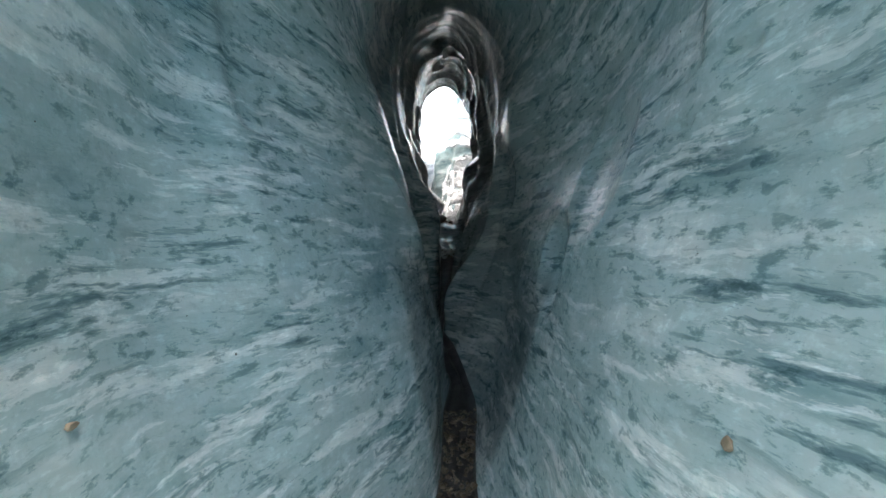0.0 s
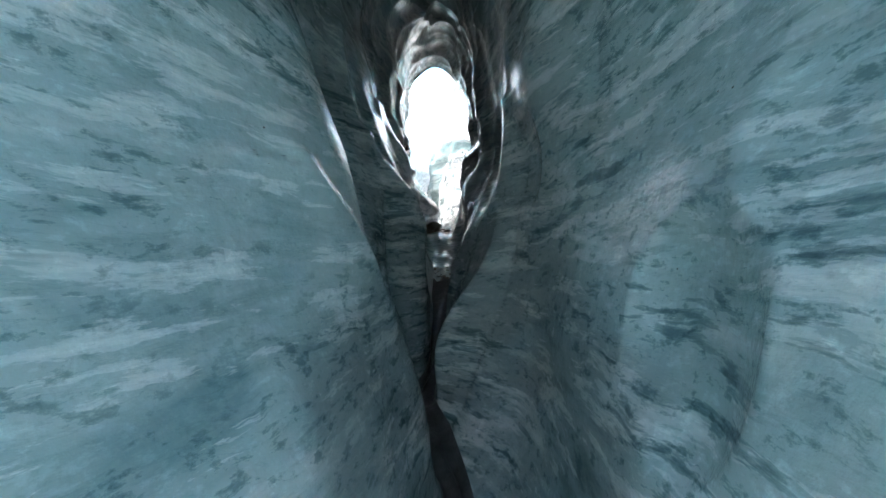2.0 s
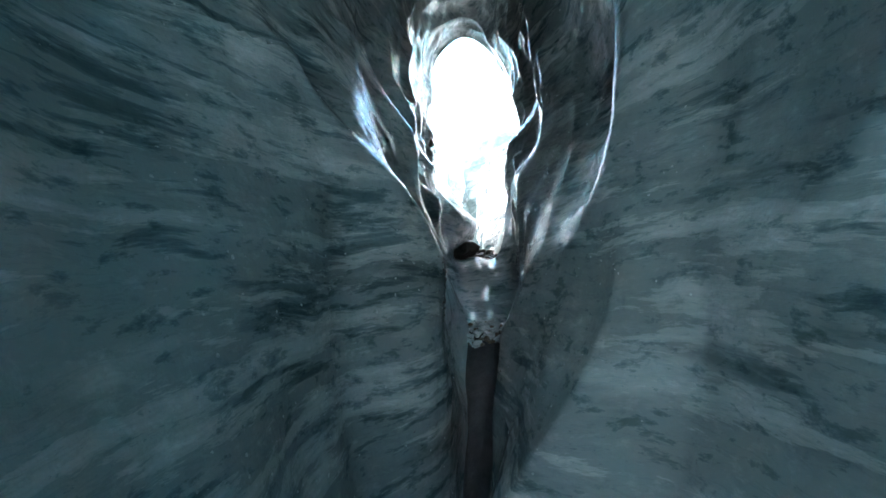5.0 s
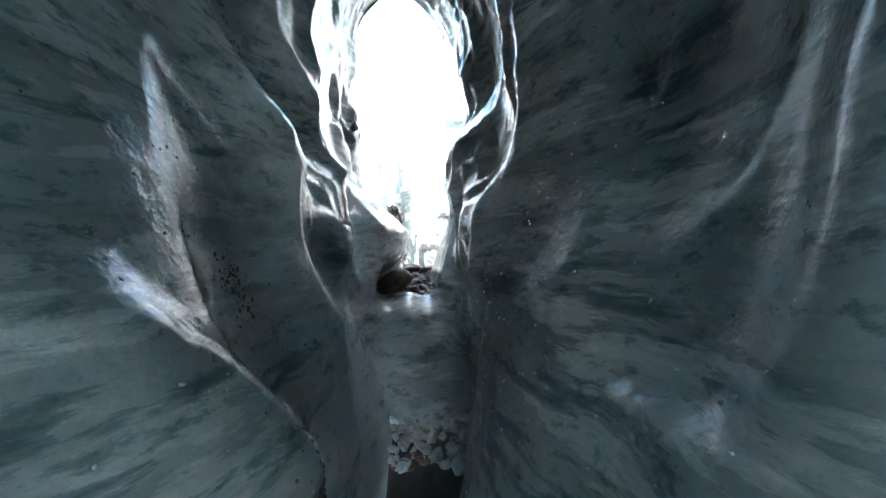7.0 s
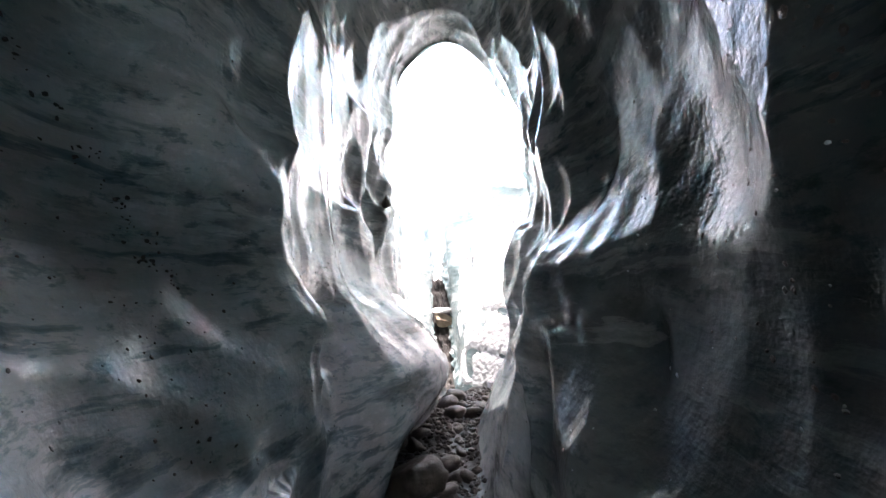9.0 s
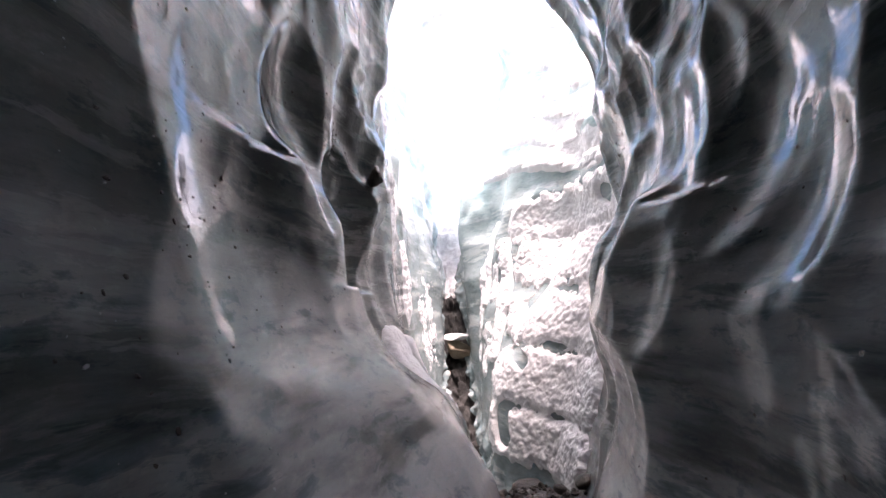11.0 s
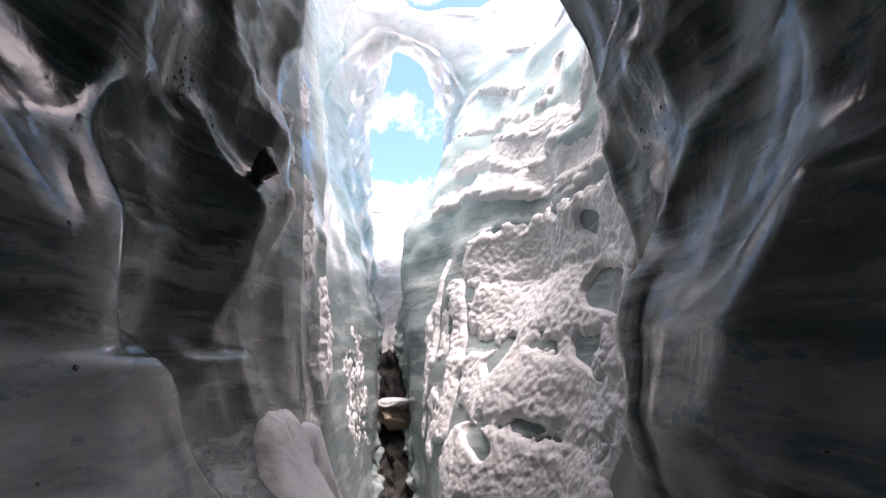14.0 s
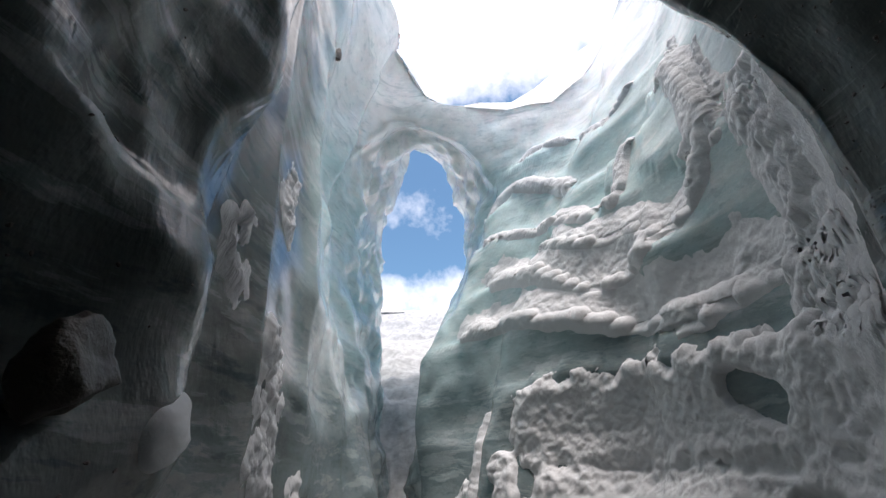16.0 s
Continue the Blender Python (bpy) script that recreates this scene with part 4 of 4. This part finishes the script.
TRAILS = ((1, ((7.7, 3.85), (7.8, 3.62), (7.88, 3.42), (7.9, 3.2)), .022), (1, ((5.17, 2.88), (5.11, 2.75), (5.1, 2.6), (5.12, 2.5)), .01),
          (-1, ((4.7, 2.16), (4.74, 2.05)), .02), (-1, ((4.5, 1.8), (4.56, 1.7)), .05), (-1, ((7.35, 3.75), (7.5, 3.5), (7.62, 3.36)), .03),
          (1, ((7.45, 3.75), (7.55, 3.45), (7.62, 3.3)), .04), (-1, ((5.35, 3.1), (5.55, 2.8), (5.62, 2.65)), .015))


def pick_trail(r):
    side, way, spread = r.choice(TRAILS)
    k = r.randrange(len(way) - 1)
    t = r.random()
    p, n = on_wall(r.gauss(way[k][0] * (1 - t) + way[k + 1][0] * t, spread), r.gauss(way[k][1] * (1 - t) + way[k + 1][1] * t, spread), side)
    shift = np.array([r.uniform(-.01, .01) for _ in range(3)])
    return p + shift - n * (shift @ n) + n * 0.001, n


def pick_wall(r):
    if r.random() < 0.55:
        y, z, side, spread = r.choice(CLUSTERS)
        y, z = r.gauss(y, spread), r.gauss(z, spread)
    else:
        y = r.uniform(0.6, 8.1) if r.random() < 0.2 else r.uniform(4.2, 8.1)
        z, side = 2.2 + (y - 4) * 0.28 + r.uniform(-1, 1), r.choice((-1, 1))
    p, n = on_wall(y, z, side)
    shift = np.array([r.uniform(-.01, .01) for _ in range(3)])
    return p + shift - n * (shift @ n) + n * 0.001, n


scatter("grit", "black grit and mud specks stuck on the ice", 1100, pick_wall, .0015, .0045, SILT, 9, 0.35)
scatter("grit", "dark gravel crumbs caught along the ice edges", 480, pick_trail, .0018, .006, SILT, 12, 0.5)


def grain_material():
    m, N, L, P = material("glossy_glint_grain")
    c = noise_node(N, L, 90.0, 2, 0.5)
    r = ramp_node(N, L, c.outputs["Fac"], (0.35, (0.3, 0.36, 0.37)), (0.65, (0.6, 0.66, 0.67)))
    L.new(r.outputs["Color"], P.inputs["Base Color"])
    P.inputs["Roughness"].default_value, P.inputs["IOR"].default_value = 0.04, 1.31
    return m


def pick_grain(r):
    side = -1 if r.random() < 0.72 else 1
    y = r.uniform(3.5, 6.6) if side < 0 else r.uniform(3.9, 5.6)
    z = 1.75 + (y - 4) * 0.36 + r.gauss(0.0, 0.38)
    p, n = on_wall(y, z, side)
    shift = np.array([r.uniform(-.014, .014) for _ in range(3)])
    return p + shift - n * (shift @ n), n


# Added grains whose gloss stands in for glints on the bumpy ice.
scatter("glint_grain", "tiny glossy grains added as glints on the cave wall", 1300, pick_grain, .0012, .0042, grain_material(), 15, 0.7)["category"] = "ice"
